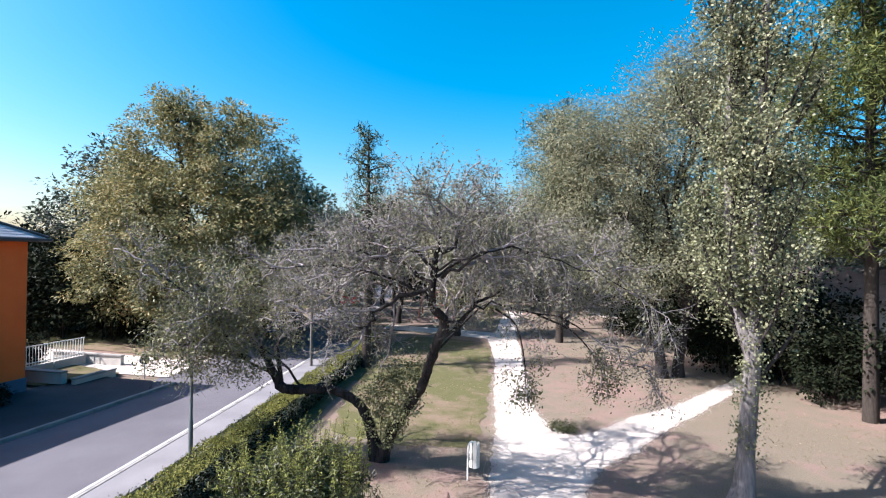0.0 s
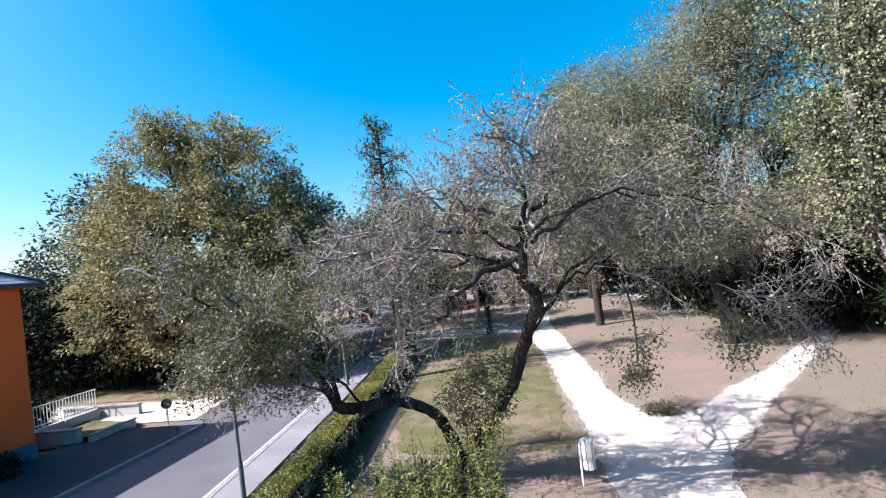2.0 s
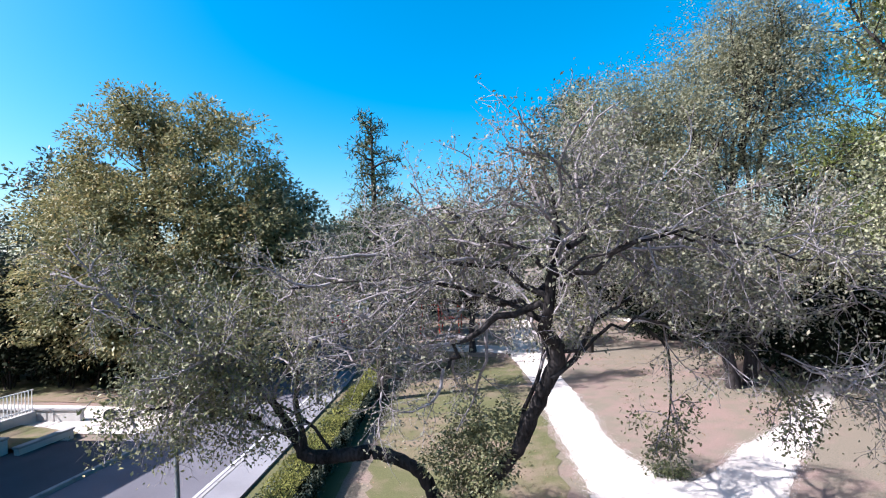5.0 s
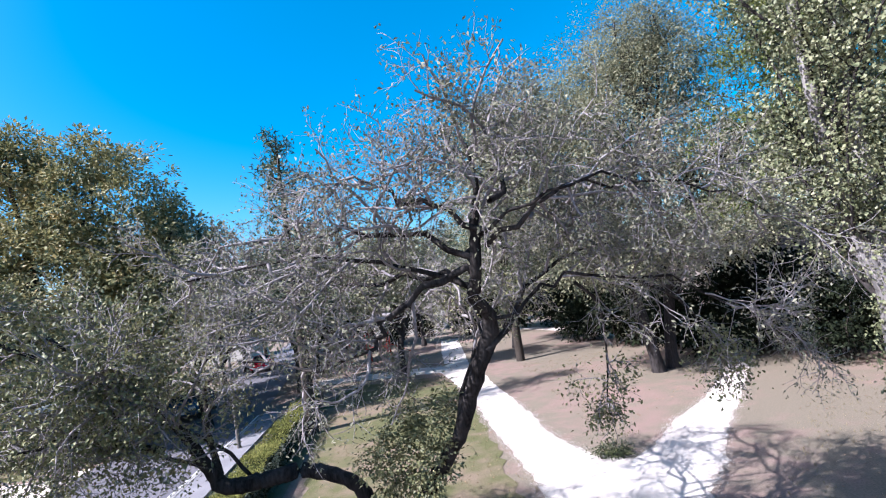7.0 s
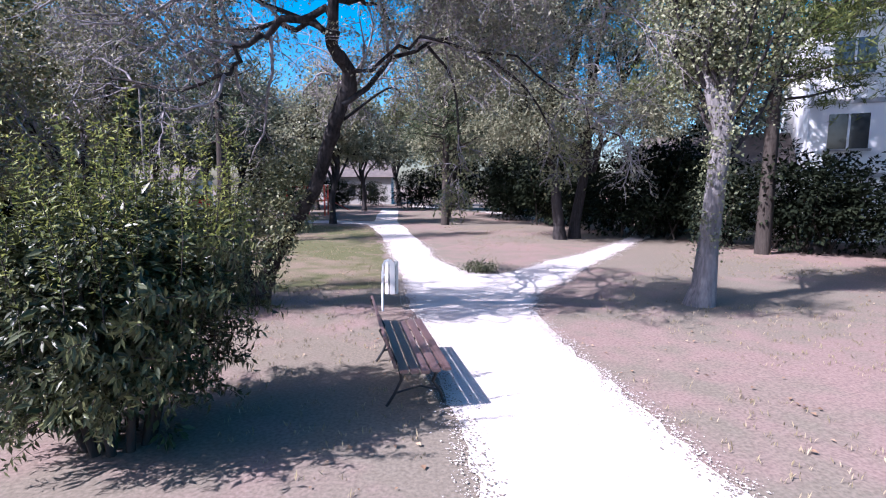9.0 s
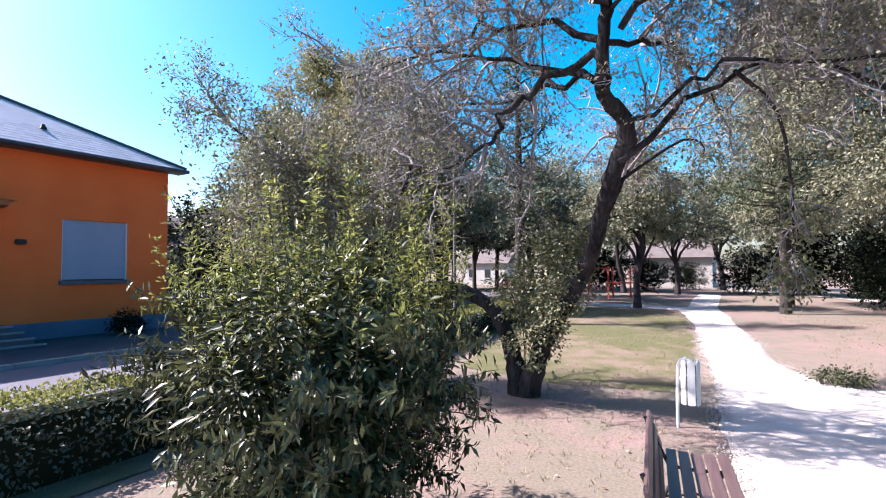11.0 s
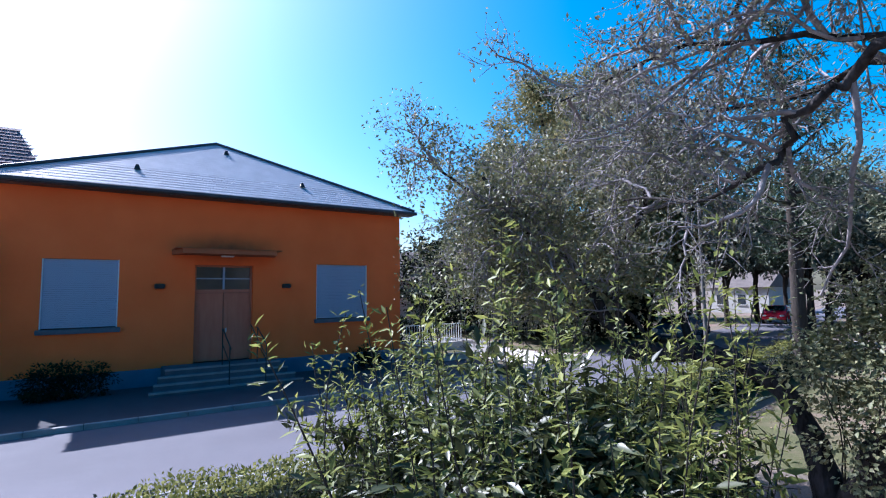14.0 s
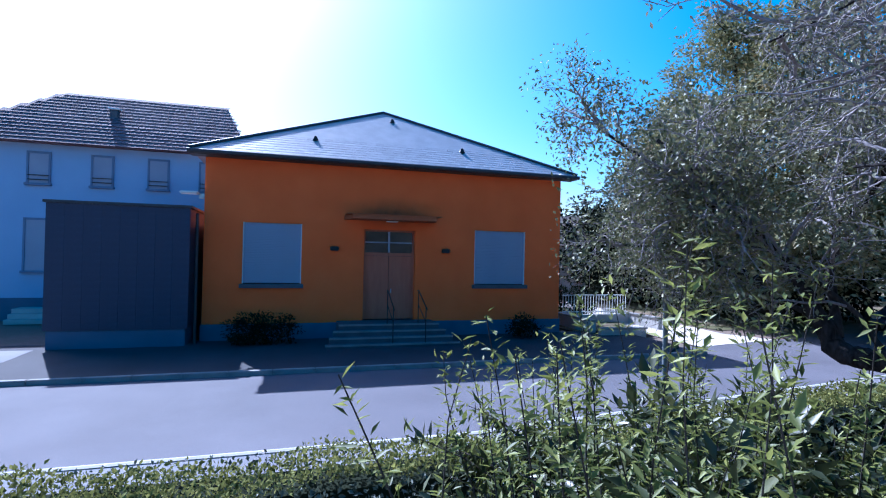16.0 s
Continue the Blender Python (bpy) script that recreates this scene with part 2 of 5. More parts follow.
M["grass_blade"] = leaf_mat("grass_blades", [(0.1, (0.14, 0.12, 0.06)), (0.5, (0.24, 0.20, 0.11)), (0.9, (0.36, 0.29, 0.19))], 0.8, 0.2)
M["dead_leaf"] = leaf_mat("fallen_leaves", [(0.1, (0.12, 0.07, 0.04)), (0.5, (0.24, 0.15, 0.09)), (0.9, (0.38, 0.28, 0.18))], 0.8, 0.1)


def ground_mat(name, bare, bare2, grass, grass2, lean):
    """Bare dry earth and thin grass in drifting patches, with fine litter."""
    m, n, l, b = node_mat(name, 0.97, 0, 0.1)
    big, mid, small = tex(n, l, "noise", 0.16, 6), tex(n, l, "noise", 1.4, 6), tex(n, l, "noise", 28, 4)
    r1, r2 = ramp(n, [(0.15, bare), (0.85, bare2)]), ramp(n, [(0.15, grass), (0.85, grass2)])
    l.new(small.outputs[0], r1.inputs[0])
    l.new(small.outputs[0], r2.inputs[0])
    a = n.new("ShaderNodeMath")
    a.operation = "MULTIPLY_ADD"
    l.new(mid.outputs[0], a.inputs[0])
    a.inputs[1].default_value = 0.6
    l.new(big.outputs[0], a.inputs[2])
    r3 = ramp(n, [(lean - 0.08, (0, 0, 0)), (lean + 0.1, (1, 1, 1))])
    l.new(a.outputs[0], r3.inputs[0])
    mx = n.new("ShaderNodeMix")
    mx.data_type = "RGBA"
    l.new(r3.outputs[0], mx.inputs[0])
    l.new(r1.outputs[0], mx.inputs[6])
    l.new(r2.outputs[0], mx.inputs[7])
    l.new(mx.outputs[2], b.inputs["Base Color"])
    bp = n.new("ShaderNodeBump")
    bp.inputs["Strength"].default_value, bp.inputs["Distance"].default_value = 0.3, 0.015
    l.new(small.outputs[0], bp.inputs["Height"])
    l.new(bp.outputs[0], b.inputs["Normal"])
    return m


M["ground"] = ground_mat("dry_park_ground", (0.105, 0.072, 0.062), (0.268, 0.192, 0.166), (0.088, 0.075, 0.056), (0.205, 0.172, 0.136), 0.74)
M["lawn"] = ground_mat("thin_lawn", (0.108, 0.08, 0.056), (0.2, 0.156, 0.114), (0.052, 0.054, 0.024), (0.122, 0.119, 0.058), 0.74)

# ---- mesh helpers ----


def mesh_ob(name, verts, faces, material, parent=None, label="", smooth=False):
    me = bpy.data.meshes.new(name)
    if isinstance(verts, np.ndarray):
        nv, nf, k = len(verts), len(faces), faces.shape[1]
        me.vertices.add(nv)
        me.vertices.foreach_set("co", verts.astype(np.float32).ravel())
        me.loops.add(nf * k)
        me.loops.foreach_set("vertex_index", faces.astype(np.int32).ravel())
        me.polygons.add(nf)
        me.polygons.foreach_set("loop_start", np.arange(0, nf * k, k, dtype=np.int32))
        me.update(calc_edges=True)
    else:
        me.from_pydata([tuple(v) for v in verts], [], faces)
    me.materials.append(material)
    if smooth:
        me.polygons.foreach_set("use_smooth", [True] * len(me.polygons))
    me.update()
    ob = new(name, me)
    if parent:
        ob.parent = parent
    if label:
        ob["label"] = label
    return ob


def part(name, bm, material, parent=None, label="", smooth=False):
    me = bpy.data.meshes.new(name)
    bmesh.ops.recalc_face_normals(bm, faces=bm.faces)
    bm.to_mesh(me)
    bm.free()
    me.materials.append(material)
    if smooth:
        me.polygons.foreach_set("use_smooth", [True] * len(me.polygons))
    ob = new(name, me)
    if parent:
        ob.parent = parent
    if label:
        ob["label"] = label
    return ob


def thing(name, at, label, category, group="", kind="", turn=0.0):
    e = new(name)
    e.empty_display_size = 0.2
    e.matrix_world = pose(*at, 0, 0, turn)
    return tagged(e, label, category, group, kind)


def box(bm, x0, x1, y0, y1, z0, z1, bevel=0.0):
    r = bmesh.ops.create_cube(bm, size=1, matrix=Matrix.Translation(((x0 + x1) / 2, (y0 + y1) / 2, (z0 + z1) / 2)) @ Matrix.Diagonal((x1 - x0, y1 - y0, z1 - z0, 1)))
    if bevel:
        es = list({e for v in r["verts"] for e in v.link_edges})
        bmesh.ops.bevel(bm, geom=es, offset=bevel, segments=2, affect="EDGES")
    return bm


def boxed(x0, x1, y0, y1, z0, z1, bevel=0.0):
    return box(bmesh.new(), x0, x1, y0, y1, z0, z1, bevel)


def prism(poly, z0, z1):
    """A flat polygon pulled up from z0 to z1."""
    bm = bmesh.new()
    lo = [bm.verts.new((x, y, z0)) for x, y in poly]
    hi = [bm.verts.new((x, y, z1)) for x, y in poly]
    n = len(poly)
    bm.faces.new(hi)
    bm.faces.new(lo[::-1])
    for i in range(n):
        bm.faces.new((lo[i], lo[(i + 1) % n], hi[(i + 1) % n], hi[i]))
    return bm


def tube_arrays(pts, radii, sides):
    pts = np.asarray(pts, float)
    d = np.gradient(pts, axis=0)
    d /= np.linalg.norm(d, axis=1)[:, None] + 1e-9
    ref = np.array([0.0, 0, 1]) if abs(d[0, 2]) < 0.8 else np.array([1.0, 0, 0])
    u = np.cross(d, ref)
    u /= np.linalg.norm(u, axis=1)[:, None] + 1e-9
    v = np.cross(d, u)
    a = np.arange(sides) * 2 * np.pi / sides
    ring = pts[:, None] + np.asarray(radii)[:, None, None] * (u[:, None] * np.cos(a)[None, :, None] + v[:, None] * np.sin(a)[None, :, None])
    n = len(pts)
    i, j = np.meshgrid(np.arange(n - 1), np.arange(sides), indexing="ij")
    k = (j + 1) % sides
    f = np.stack([i * sides + j, i * sides + k, (i + 1) * sides + k, (i + 1) * sides + j], -1).reshape(-1, 4)
    return ring.reshape(-1, 3), f


class Wood:
    """Gathers tapered limbs into one mesh."""

    def __init__(self):
        self.v, self.f, self.n = [], [], 0

    def add(self, pts, radii, sides=6):
        v, f = tube_arrays(pts, radii, sides)
        self.v.append(v)
        self.f.append(f + self.n)
        self.n += len(v)

    def build(self, name, material, parent, label=""):
        return mesh_ob(name, np.concatenate(self.v), np.concatenate(self.f), material, parent, label, smooth=True)


def unit(a):
    return a / (np.linalg.norm(a, axis=-1, keepdims=True) + 1e-9)


def leaf_mesh(name, pos, way, nor, length, width, material, parent, label="", fold=0.25):
    """Many single leaves: each one folded along its midrib."""
    way = unit(way)
    side = unit(np.cross(way, nor))
    up = np.cross(side, way)
    L, Wd = length[:, None], width[:, None]
    mid = pos + way * L * 0.45
    v = np.stack([pos, mid + side * Wd * 0.5 + up * Wd * fold, pos + way * L, mid - side * Wd * 0.5 + up * Wd * fold], 1).reshape(-1, 3)
    i = np.arange(len(pos))[:, None] * 4
    f = np.concatenate([i + np.array([[0, 1, 2]]), i + np.array([[0, 2, 3]])], 0)
    ob = mesh_ob(name, v, f, material, parent, label)
    return ob


def sphere_dirs(rng, n):
    return unit(rng.normal(size=(n, 3)))


def wander(rng, p, d, length, n, wob, lift):
    pts = [np.array(p, float)]
    d = unit(np.array(d, float))
    for _ in range(n):
        d = unit(d + rng.normal(size=3) * wob + np.array([0, 0, lift]))
        pts.append(pts[-1] + d * length / n)
    return np.array(pts)


def along(pts, t):
    k = t * (len(pts) - 1)
    i = min(int(k), len(pts) - 2)
    return pts[i] + (pts[i + 1] - pts[i]) * (k - i), unit(pts[i + 1] - pts[i])


def ramify(rng, wood, sites, pts, r0, levels, depth=0):
    """Side branches off a limb, level by level; the last level's points are leaf sites."""
    spec = levels[depth]
    for k in range(spec["n"]):
        t = spec.get("from", 0.25) + (1 - spec.get("from", 0.25)) * (k + rng.random()) / spec["n"]
        p, d = along(pts, min(t, 0.999))
        side = unit(np.cross(d, rng.normal(size=3)))
        a = radians(spec.get("ang", 55)) * (0.6 + 0.8 * rng.random())
        nd = d * np.cos(a) + side * np.sin(a)
        L = spec["len"] * (0.55 + 0.9 * rng.random()) * (1 - 0.4 * t)
        c = wander(rng, p, nd, L, spec.get("seg", 4), spec.get("wob", 0.2), spec.get("lift", 0.0))
        r = min(spec["r"], r0 * 0.7) * (0.7 + 0.5 * rng.random())
        wood.add(c, np.linspace(r, r * 0.35, len(c)), spec.get("sides", 4))
        if depth + 1 < len(levels):
            ramify(rng, wood, sites, c, r, levels, depth + 1)
        else:
            sites.append(c)


def leaves_on(rng, sites, per, size, spread, droop=0.2):
    """Leaf positions and directions along twigs."""
    if not sites:
        return None
    S = np.concatenate([np.array([along(s, rng.random())[0] for _ in range(per)]) for s in sites])
    n = len(S)
    pos = S + rng.normal(size=(n, 3)) * spread
    way = sphere_dirs(rng, n) + np.array([0, 0, -droop])
    nor = sphere_dirs(rng, n) + np.array([0, 0, 0.6])
    ln = size * (0.6 + 0.8 * rng.random(n))
    return pos, way, nor, ln


def clump_leaves(rng, lobes, clumps, per, clump_r, size, shell=0.55, droop=0.3):
    """Leaf clumps filling ellipsoid lobes, thicker towards the outside."""
    vol = np.array([l[3] * l[4] * l[5] for l in lobes]) ** 0.67
    pick = rng.choice(len(lobes), clumps, p=vol / vol.sum())
    lb = np.array(lobes)[pick]
    d = sphere_dirs(rng, clumps)
    rad = shell + (1 - shell) * rng.random(clumps) ** 0.6
    rad *= 1 + 0.12 * rng.normal(size=clumps)
    c = lb[:, :3] + d * rad[:, None] * lb[:, 3:6]
    n = clumps * per
    cc, dd = np.repeat(c, per, 0), np.repeat(d, per, 0)
    off = sphere_dirs(rng, n) * (rng.random(n) ** 0.5)[:, None] * np.array([1, 1, 0.6]) * (clump_r * np.repeat(0.6 + 0.8 * rng.random(clumps), per))[:, None]
    pos = cc + off
    way = unit(off) + dd * 0.5 + np.array([0, 0, -droop]) + rng.normal(size=(n, 3)) * 0.4
    nor = np.array([0, 0, 1.0]) + dd * 0.6 + rng.normal(size=(n, 3)) * 0.5
    ln = size * (0.6 + 0.8 * rng.random(n))
    return pos, way, nor, ln


def place_leaves(name, data, ratio, material, parent, label=""):
    pos, way, nor, ln = data
    return leaf_mesh(name, pos, way, nor, ln, ln * ratio, material, parent, label)

# ---- ground, paths and road ----
from mathutils.geometry import tessellate_polygon


def wavy(rng, pts, step=0.5, amp=0.06):
    """An outline resampled finely, with a ragged edge."""
    out = []
    n = len(pts)
    for i in range(n):
        a, b = Vector((*pts[i], 0)), Vector((*pts[(i + 1) % n], 0))
        k = max(1, int((b - a).length / step))
        for j in range(k):
            p = a.lerp(b, j / k)
            out.append((p.x + rng.uniform(-amp, amp), p.y + rng.uniform(-amp, amp)))
    return out


def sheet(name, poly, z, material, label, category, kind="structure"):
    bm = bmesh.new()
    vs = [bm.verts.new((x, y, z)) for x, y in poly]
    for tri in tessellate_polygon([[Vector((x, y, 0)) for x, y in poly]]):
        bm.faces.new([vs[i] for i in tri])
    bm.normal_update()
    for f in bm.faces:
        if f.normal.z < 0:
            f.normal_flip()
    me = bpy.data.meshes.new(name)
    bm.to_mesh(me)
    bm.free()
    me.materials.append(material)
    return tagged(new(name, me), label, category, kind=kind)


rnd = random.Random(4)
gx, gy = np.meshgrid(np.concatenate([[-3000, -600, -150], np.linspace(-60, 60, 121), [150, 600, 3000]]), np.concatenate([[-3000, -600, -120], np.linspace(-40, 100, 141), [160, 600, 3000]]), indexing="ij")
gz = np.array([[0.012 * noise.noise(Vector((x * 0.35, y * 0.35, 0))) - 0.004 if (-4.9 < x < 60 and abs(y) < 100) else -0.02 for x, y in zip(r, s)] for r, s in zip(gx, gy)])
ni, nj = gx.shape
ii, jj = np.meshgrid(np.arange(ni - 1), np.arange(nj - 1), indexing="ij")
gf = np.stack([ii * nj + jj, (ii + 1) * nj + jj, (ii + 1) * nj + jj + 1, ii * nj + jj + 1], -1).reshape(-1, 4)
ground = mesh_ob("ground", np.stack([gx, gy, gz], -1).reshape(-1, 3), gf, M["ground"], smooth=True)
tagged(ground, "dry reddish park earth with thin worn grass", "ground", kind="structure")


def bend(y):
    """How far the road and its hedge swing to the left beyond the house."""
    return -0.13 * max(0.0, min(y, 30) - 10) - 0.22 * max(0.0, y - 30)


def ribbon(x0, x1, y0, y1, step=3.0):
    """Outline of a strip along the bending road."""
    n = int((y1 - y0) / step) + 1
    ys = [y0 + (y1 - y0) * i / n for i in range(n + 1)]
    return [(x0 + bend(y), y) for y in ys] + [(x1 + bend(y), y) for y in ys[::-1]]


path_main = wavy(rnd, [(1.2, -6), (3.2, -6), (3.25, 7.5), (3.14, 8.7), (3.02, 10.3), (2.92, 12.3), (2.95, 13.6), (3.5, 15.3), (4.6, 16.7), (5.4, 18.2), (8.9, 23.4), (10.3, 25.6), (12.6, 28.6), (11.6, 29.4), (10.1, 26.6), (9.0, 25.1), (6.7, 21.9), (5.0, 20.2), (3.8, 18.5), (2.9, 17.6), (2.2, 18.2), (1.72, 19.4), (1.45, 20.8), (1.25, 23.5), (0.95, 26.3), (0.5, 29.6), (0.35, 32), (-0.1, 35.2), (-0.4, 38), (-0.6, 46), (-0.9, 56), (-2.5, 56), (-2.3, 46), (-1.9, 38.4), (-5, 39.2), (-10.5, 40.4), (-10.5, 38.2), (-6, 36.9), (-2.2, 35.6), (-1.7, 33.5), (-1.2, 30.5), (-0.75, 28), (-0.2, 22.5), (0.15, 19.5), (0.48, 16.8), (0.6, 14.2), (0.95, 11.6), (1.12, 9.5), (1.2, 8.5)], 0.22, 0.055)
sheet("path_main", path_main, 0.011, M["gravel"], "pale compacted gravel park path with ragged edges", "path")
sheet("path_far", wavy(rnd, [(-0.6, 66), (2.0, 61), (4.4, 57.6), (7.3, 49.5), (9.2, 41), (9.6, 37.5), (10.6, 37.6), (10.3, 41.4), (8.5, 50), (5.4, 58.6), (2.8, 62.4), (0.2, 67)], 0.6, 0.08), 0.012, M["gravel"], "pale gravel path at the park's far side", "path")
sheet("lawn_patch", wavy(rnd, [(-4.7, 16.2), (-2.3, 15.6), (0.0, 16.0), (-0.3, 22), (-1.2, 30), (-1.9, 34.2), (-7, 35.4), (-7.9, 32), (-6.4, 23)], 0.4, 0.15), 0.007, M["lawn"], "thin yellow-green mown lawn beside the path", "lawn")
sheet("lawn_corner", wavy(rnd, [(-30, 18.4), (-17.9, 18.2), (-16.9, 19.6), (-17.0, 20.9), (-21.5, 22.0), (-30, 23)], 0.5, 0.05), 0.1, M["lawn"], "small lawn beside the orange house", "lawn")
sheet("lawn_back", wavy(rnd, [(-45, 26.5), (-24, 25.6), (-18, 25.0), (-17.6, 30), (-22, 46), (-26, 66), (-45, 66)], 0.8, 0.1), 0.012, M["lawn"], "shaded lawn under the large trees", "lawn")

sheet("road", ribbon(-13.45, -8.2, -40, 100), 0.008, M["asphalt"], "grey asphalt road with worn surface", "road")
sheet("side_lane", wavy(rnd, [(-14.6, 20.9), (-17.0, 20.95), (-21.5, 22.0), (-34, 23.6), (-34, 25.6), (-24, 25.0), (-17, 24.4), (-15.4, 25.2)], 0.5, 0.05), 0.02, M["gravel"], "pale sunlit gravel lane between the lawns", "path")
tagged(part("edge_line", prism(ribbon(-8.42, -8.33, -40, 31), 0.008, 0.013), M["paint"]), "white painted line along the road's edge", "road marking", kind="structure")

pave = thing("pavement_house", (0, 0, 0), "asphalt pavement with the orange house's shadow put into its dark colour", "pavement", kind="structure")
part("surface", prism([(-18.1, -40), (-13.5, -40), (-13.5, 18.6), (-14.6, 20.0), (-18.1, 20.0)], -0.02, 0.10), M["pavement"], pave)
verge = thing("pavement_park", (0, 0, 0), "pale worn asphalt pavement strip beside the hedge", "pavement", kind="structure")
part("surface", prism(ribbon(-8.06, -7.1, -40, 31), -0.02, 0.08), M["verge_asphalt"], verge)
sheet("grass_verge", wavy(rnd, ribbon(-7.1, -4.75, -40, 31), 0.5, 0.03), 0.002, M["lawn"], "narrow grass verge under the hedge", "verge")


def kerb_piece(w, l, h):
    me = bpy.data.meshes.new("kerb_stone")
    bm = boxed(-w / 2, w / 2, 0, l - 0.012, -0.05, h, 0.012)
    bm.to_mesh(me)
    bm.free()
    me.materials.append(M["kerb"])
    return me


k_me = kerb_piece(0.15, 1.0, 0.12)
for i in range(42):
    ob = new("kerb_stone", k_me)
    ob.parent, ob.location = pave, (-13.42, -22.0 + i, 0)
k_me2 = kerb_piece(0.12, 1.0, 0.095)
for i in range(50):
    ob = new("kerb_stone", k_me2)
    ob.parent, ob.matrix_basis = verge, pose(-8.12 + bend(i - 20.0), i - 20.0, 0, 0, 0, math.degrees(math.atan2(bend(i - 20.0) - bend(i - 19.0), 1)))

# Lit copy of the pavement: a paler sheet where the sun reaches it.
sheet("forecourt", wavy(rnd, [(-17.6, -20), (-13.6, -20), (-13.6, 0.6), (-17.2, 0.6)], 0.5, 0.03), 0.105, M["verge_asphalt"], "sunlit pavement beside the annexe, laid as a paler sheet", "pavement")

# ---- the orange house ----
HX, HY0, HY1, HZ = -18.05, 4.72, 17.37, 5.98
BX = -31.0
house = thing("orange_house", (HX, 10.93, 0), "single-storey orange rendered house with a hipped slate roof", "house")


def hl(x0, x1, y0, y1, z0, z1, bevel=0.0):
    return boxed(x0 - HX, x1 - HX, y0 - 10.93, y1 - 10.93, z0, z1, bevel)


# front wall built round its openings
WIN = [(5.88, 7.72), (13.86, 15.90)]
DOOR = (9.80, 11.61)
W0, W1, D0, D1 = 1.92, 3.92, 0.68, 3.82


def front_wall():
    bm = bmesh.new()
    ys = [HY0, WIN[0][0], WIN[0][1], DOOR[0], DOOR[1], WIN[1][0], WIN[1][1], HY1]
    def add(y0, y1, z0, z1):
        box(bm, -0.35, 0, y0 - 10.93, y1 - 10.93, z0, z1)
    for i in (0, 2, 4, 6):
        add(ys[i], ys[i + 1], 0.62, HZ)
    for y0, y1 in WIN:
        add(y0, y1, 0.62, W0)
        add(y0, y1, W1, HZ)
    add(*DOOR, D1, HZ)
    bmesh.ops.remove_doubles(bm, verts=bm.verts, dist=0.001)
    return bm


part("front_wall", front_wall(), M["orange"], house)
part("side_wall", hl(BX, HX - 0.35, HY1 - 0.35, HY1, 0.62, HZ), M["orange"], house)
part("side_wall", hl(BX, HX - 0.35, HY0, HY0 + 0.35, 0.62, HZ), M["orange"], house)
part("back_wall", hl(BX - 0.35, BX, HY0, HY1, 0.0, HZ), M["orange"], house)
bm = hl(BX, HX + 0.04, HY0 - 0.04, DOOR[0], -0.05, 0.62, 0.01)
box(bm, BX - HX, 0.04, DOOR[1] - 10.93, HY1 + 0.04 - 10.93, -0.05, 0.62, 0.01)
part("plinth", bm, M["plinth"], house, "blue-grey painted plinth")
for y0, y1 in WIN:
    w = part("window", hl(HX - 0.25, HX - 0.2, y0, y1, W0, W1), M["ridge"], house, "window closed by a white roller shutter")
    for i in range(36):
        z = W0 + 0.03 + i * (W1 - W0 - 0.03) / 36
        ob = part("shutter_slat", hl(HX - 0.12, HX - 0.06, y0 + 0.03, y1 - 0.03, z, z + (W1 - W0 - 0.03) / 36 - 0.004, 0.008), M["shutter"], w) if i == 0 else new("shutter_slat", ob_me)
        if i == 0:
            ob_me, base_z = ob.data, z
        else:
            ob.parent, ob.location = w, (0, 0, z - base_z)
    part("guide_rail", hl(HX - 0.14, HX - 0.03, y0, y0 + 0.03, W0, W1), M["white_metal"], w)
    part("guide_rail", hl(HX - 0.14, HX - 0.03, y1 - 0.03, y1, W0, W1), M["white_metal"], w)
    part("sill", hl(HX - 0.2, HX + 0.12, y0 - 0.08, y1 + 0.08, W0 - 0.14, W0, 0.015), M["sill"], w, "dark slate sill")
d = part("door", hl(HX - 0.3, HX - 0.26, DOOR[0], DOOR[1], D0, D1), M["ridge"], house, "brown double door with a glazed transom")
mid = sum(DOOR) / 2
for a, b in ((DOOR[0] + 0.06, mid - 0.01), (mid + 0.01, DOOR[1] - 0.06)):
    part("door_leaf", hl(HX - 0.26, HX - 0.2, a, b, D0 + 0.01, 2.90, 0.008), M["door"], d)
    for z0, z1 in ((D0 + 0.2, 1.45), (1.65, 2.7)):
        part("raised_panel", hl(HX - 0.2, HX - 0.18, a + 0.13, b - 0.13, z0, z1, 0.012), M["door"], d)
part("handle", hl(HX - 0.2, HX - 0.13, mid + 0.07, mid + 0.11, 1.6, 1.75, 0.01), M["zinc"], d, "metal door handle")
for y0, y1, z0, z1 in ((DOOR[0], DOOR[0] + 0.06, D0, D1), (DOOR[1] - 0.06, DOOR[1], D0, D1), (DOOR[0] + 0.06, DOOR[1] - 0.06, D1 - 0.06, D1), (DOOR[0] + 0.06, DOOR[1] - 0.06, 2.91, 3.02)):
    part("door_frame", hl(HX - 0.28, HX - 0.16, y0, y1, z0, z1, 0.006), M["door"], d)
part("transom_bar", hl(HX - 0.27, HX - 0.17, mid - 0.03, mid + 0.03, 3.02, D1 - 0.06), M["shutter"], d)
part("transom_bar", hl(HX - 0.27, HX - 0.19, DOOR[0] + 0.06, DOOR[1] - 0.06, 3.36, 3.40), M["shutter"], d)
for a, b in ((DOOR[0] + 0.06, mid - 0.03), (mid + 0.03, DOOR[1] - 0.06)):
    part("pane", hl(HX - 0.245, HX - 0.235, a, b, 3.02, D1 - 0.06), M["glass"], d)
c = part("door_canopy", prism([(0, -1.6), (0.95, -1.42), (0.95, 1.42), (0, 1.6)], 4.12, 4.26), M["canopy"], house, "thin projecting canopy over the door")
c.location = (0.0, mid - 10.93, 0)
part("canopy_capping", hl(HX, HX + 0.99, mid - 1.6, mid + 1.6, 4.262, 4.29, 0.01), M["canopy"], c).location = (0, 10.93 - mid, 0)
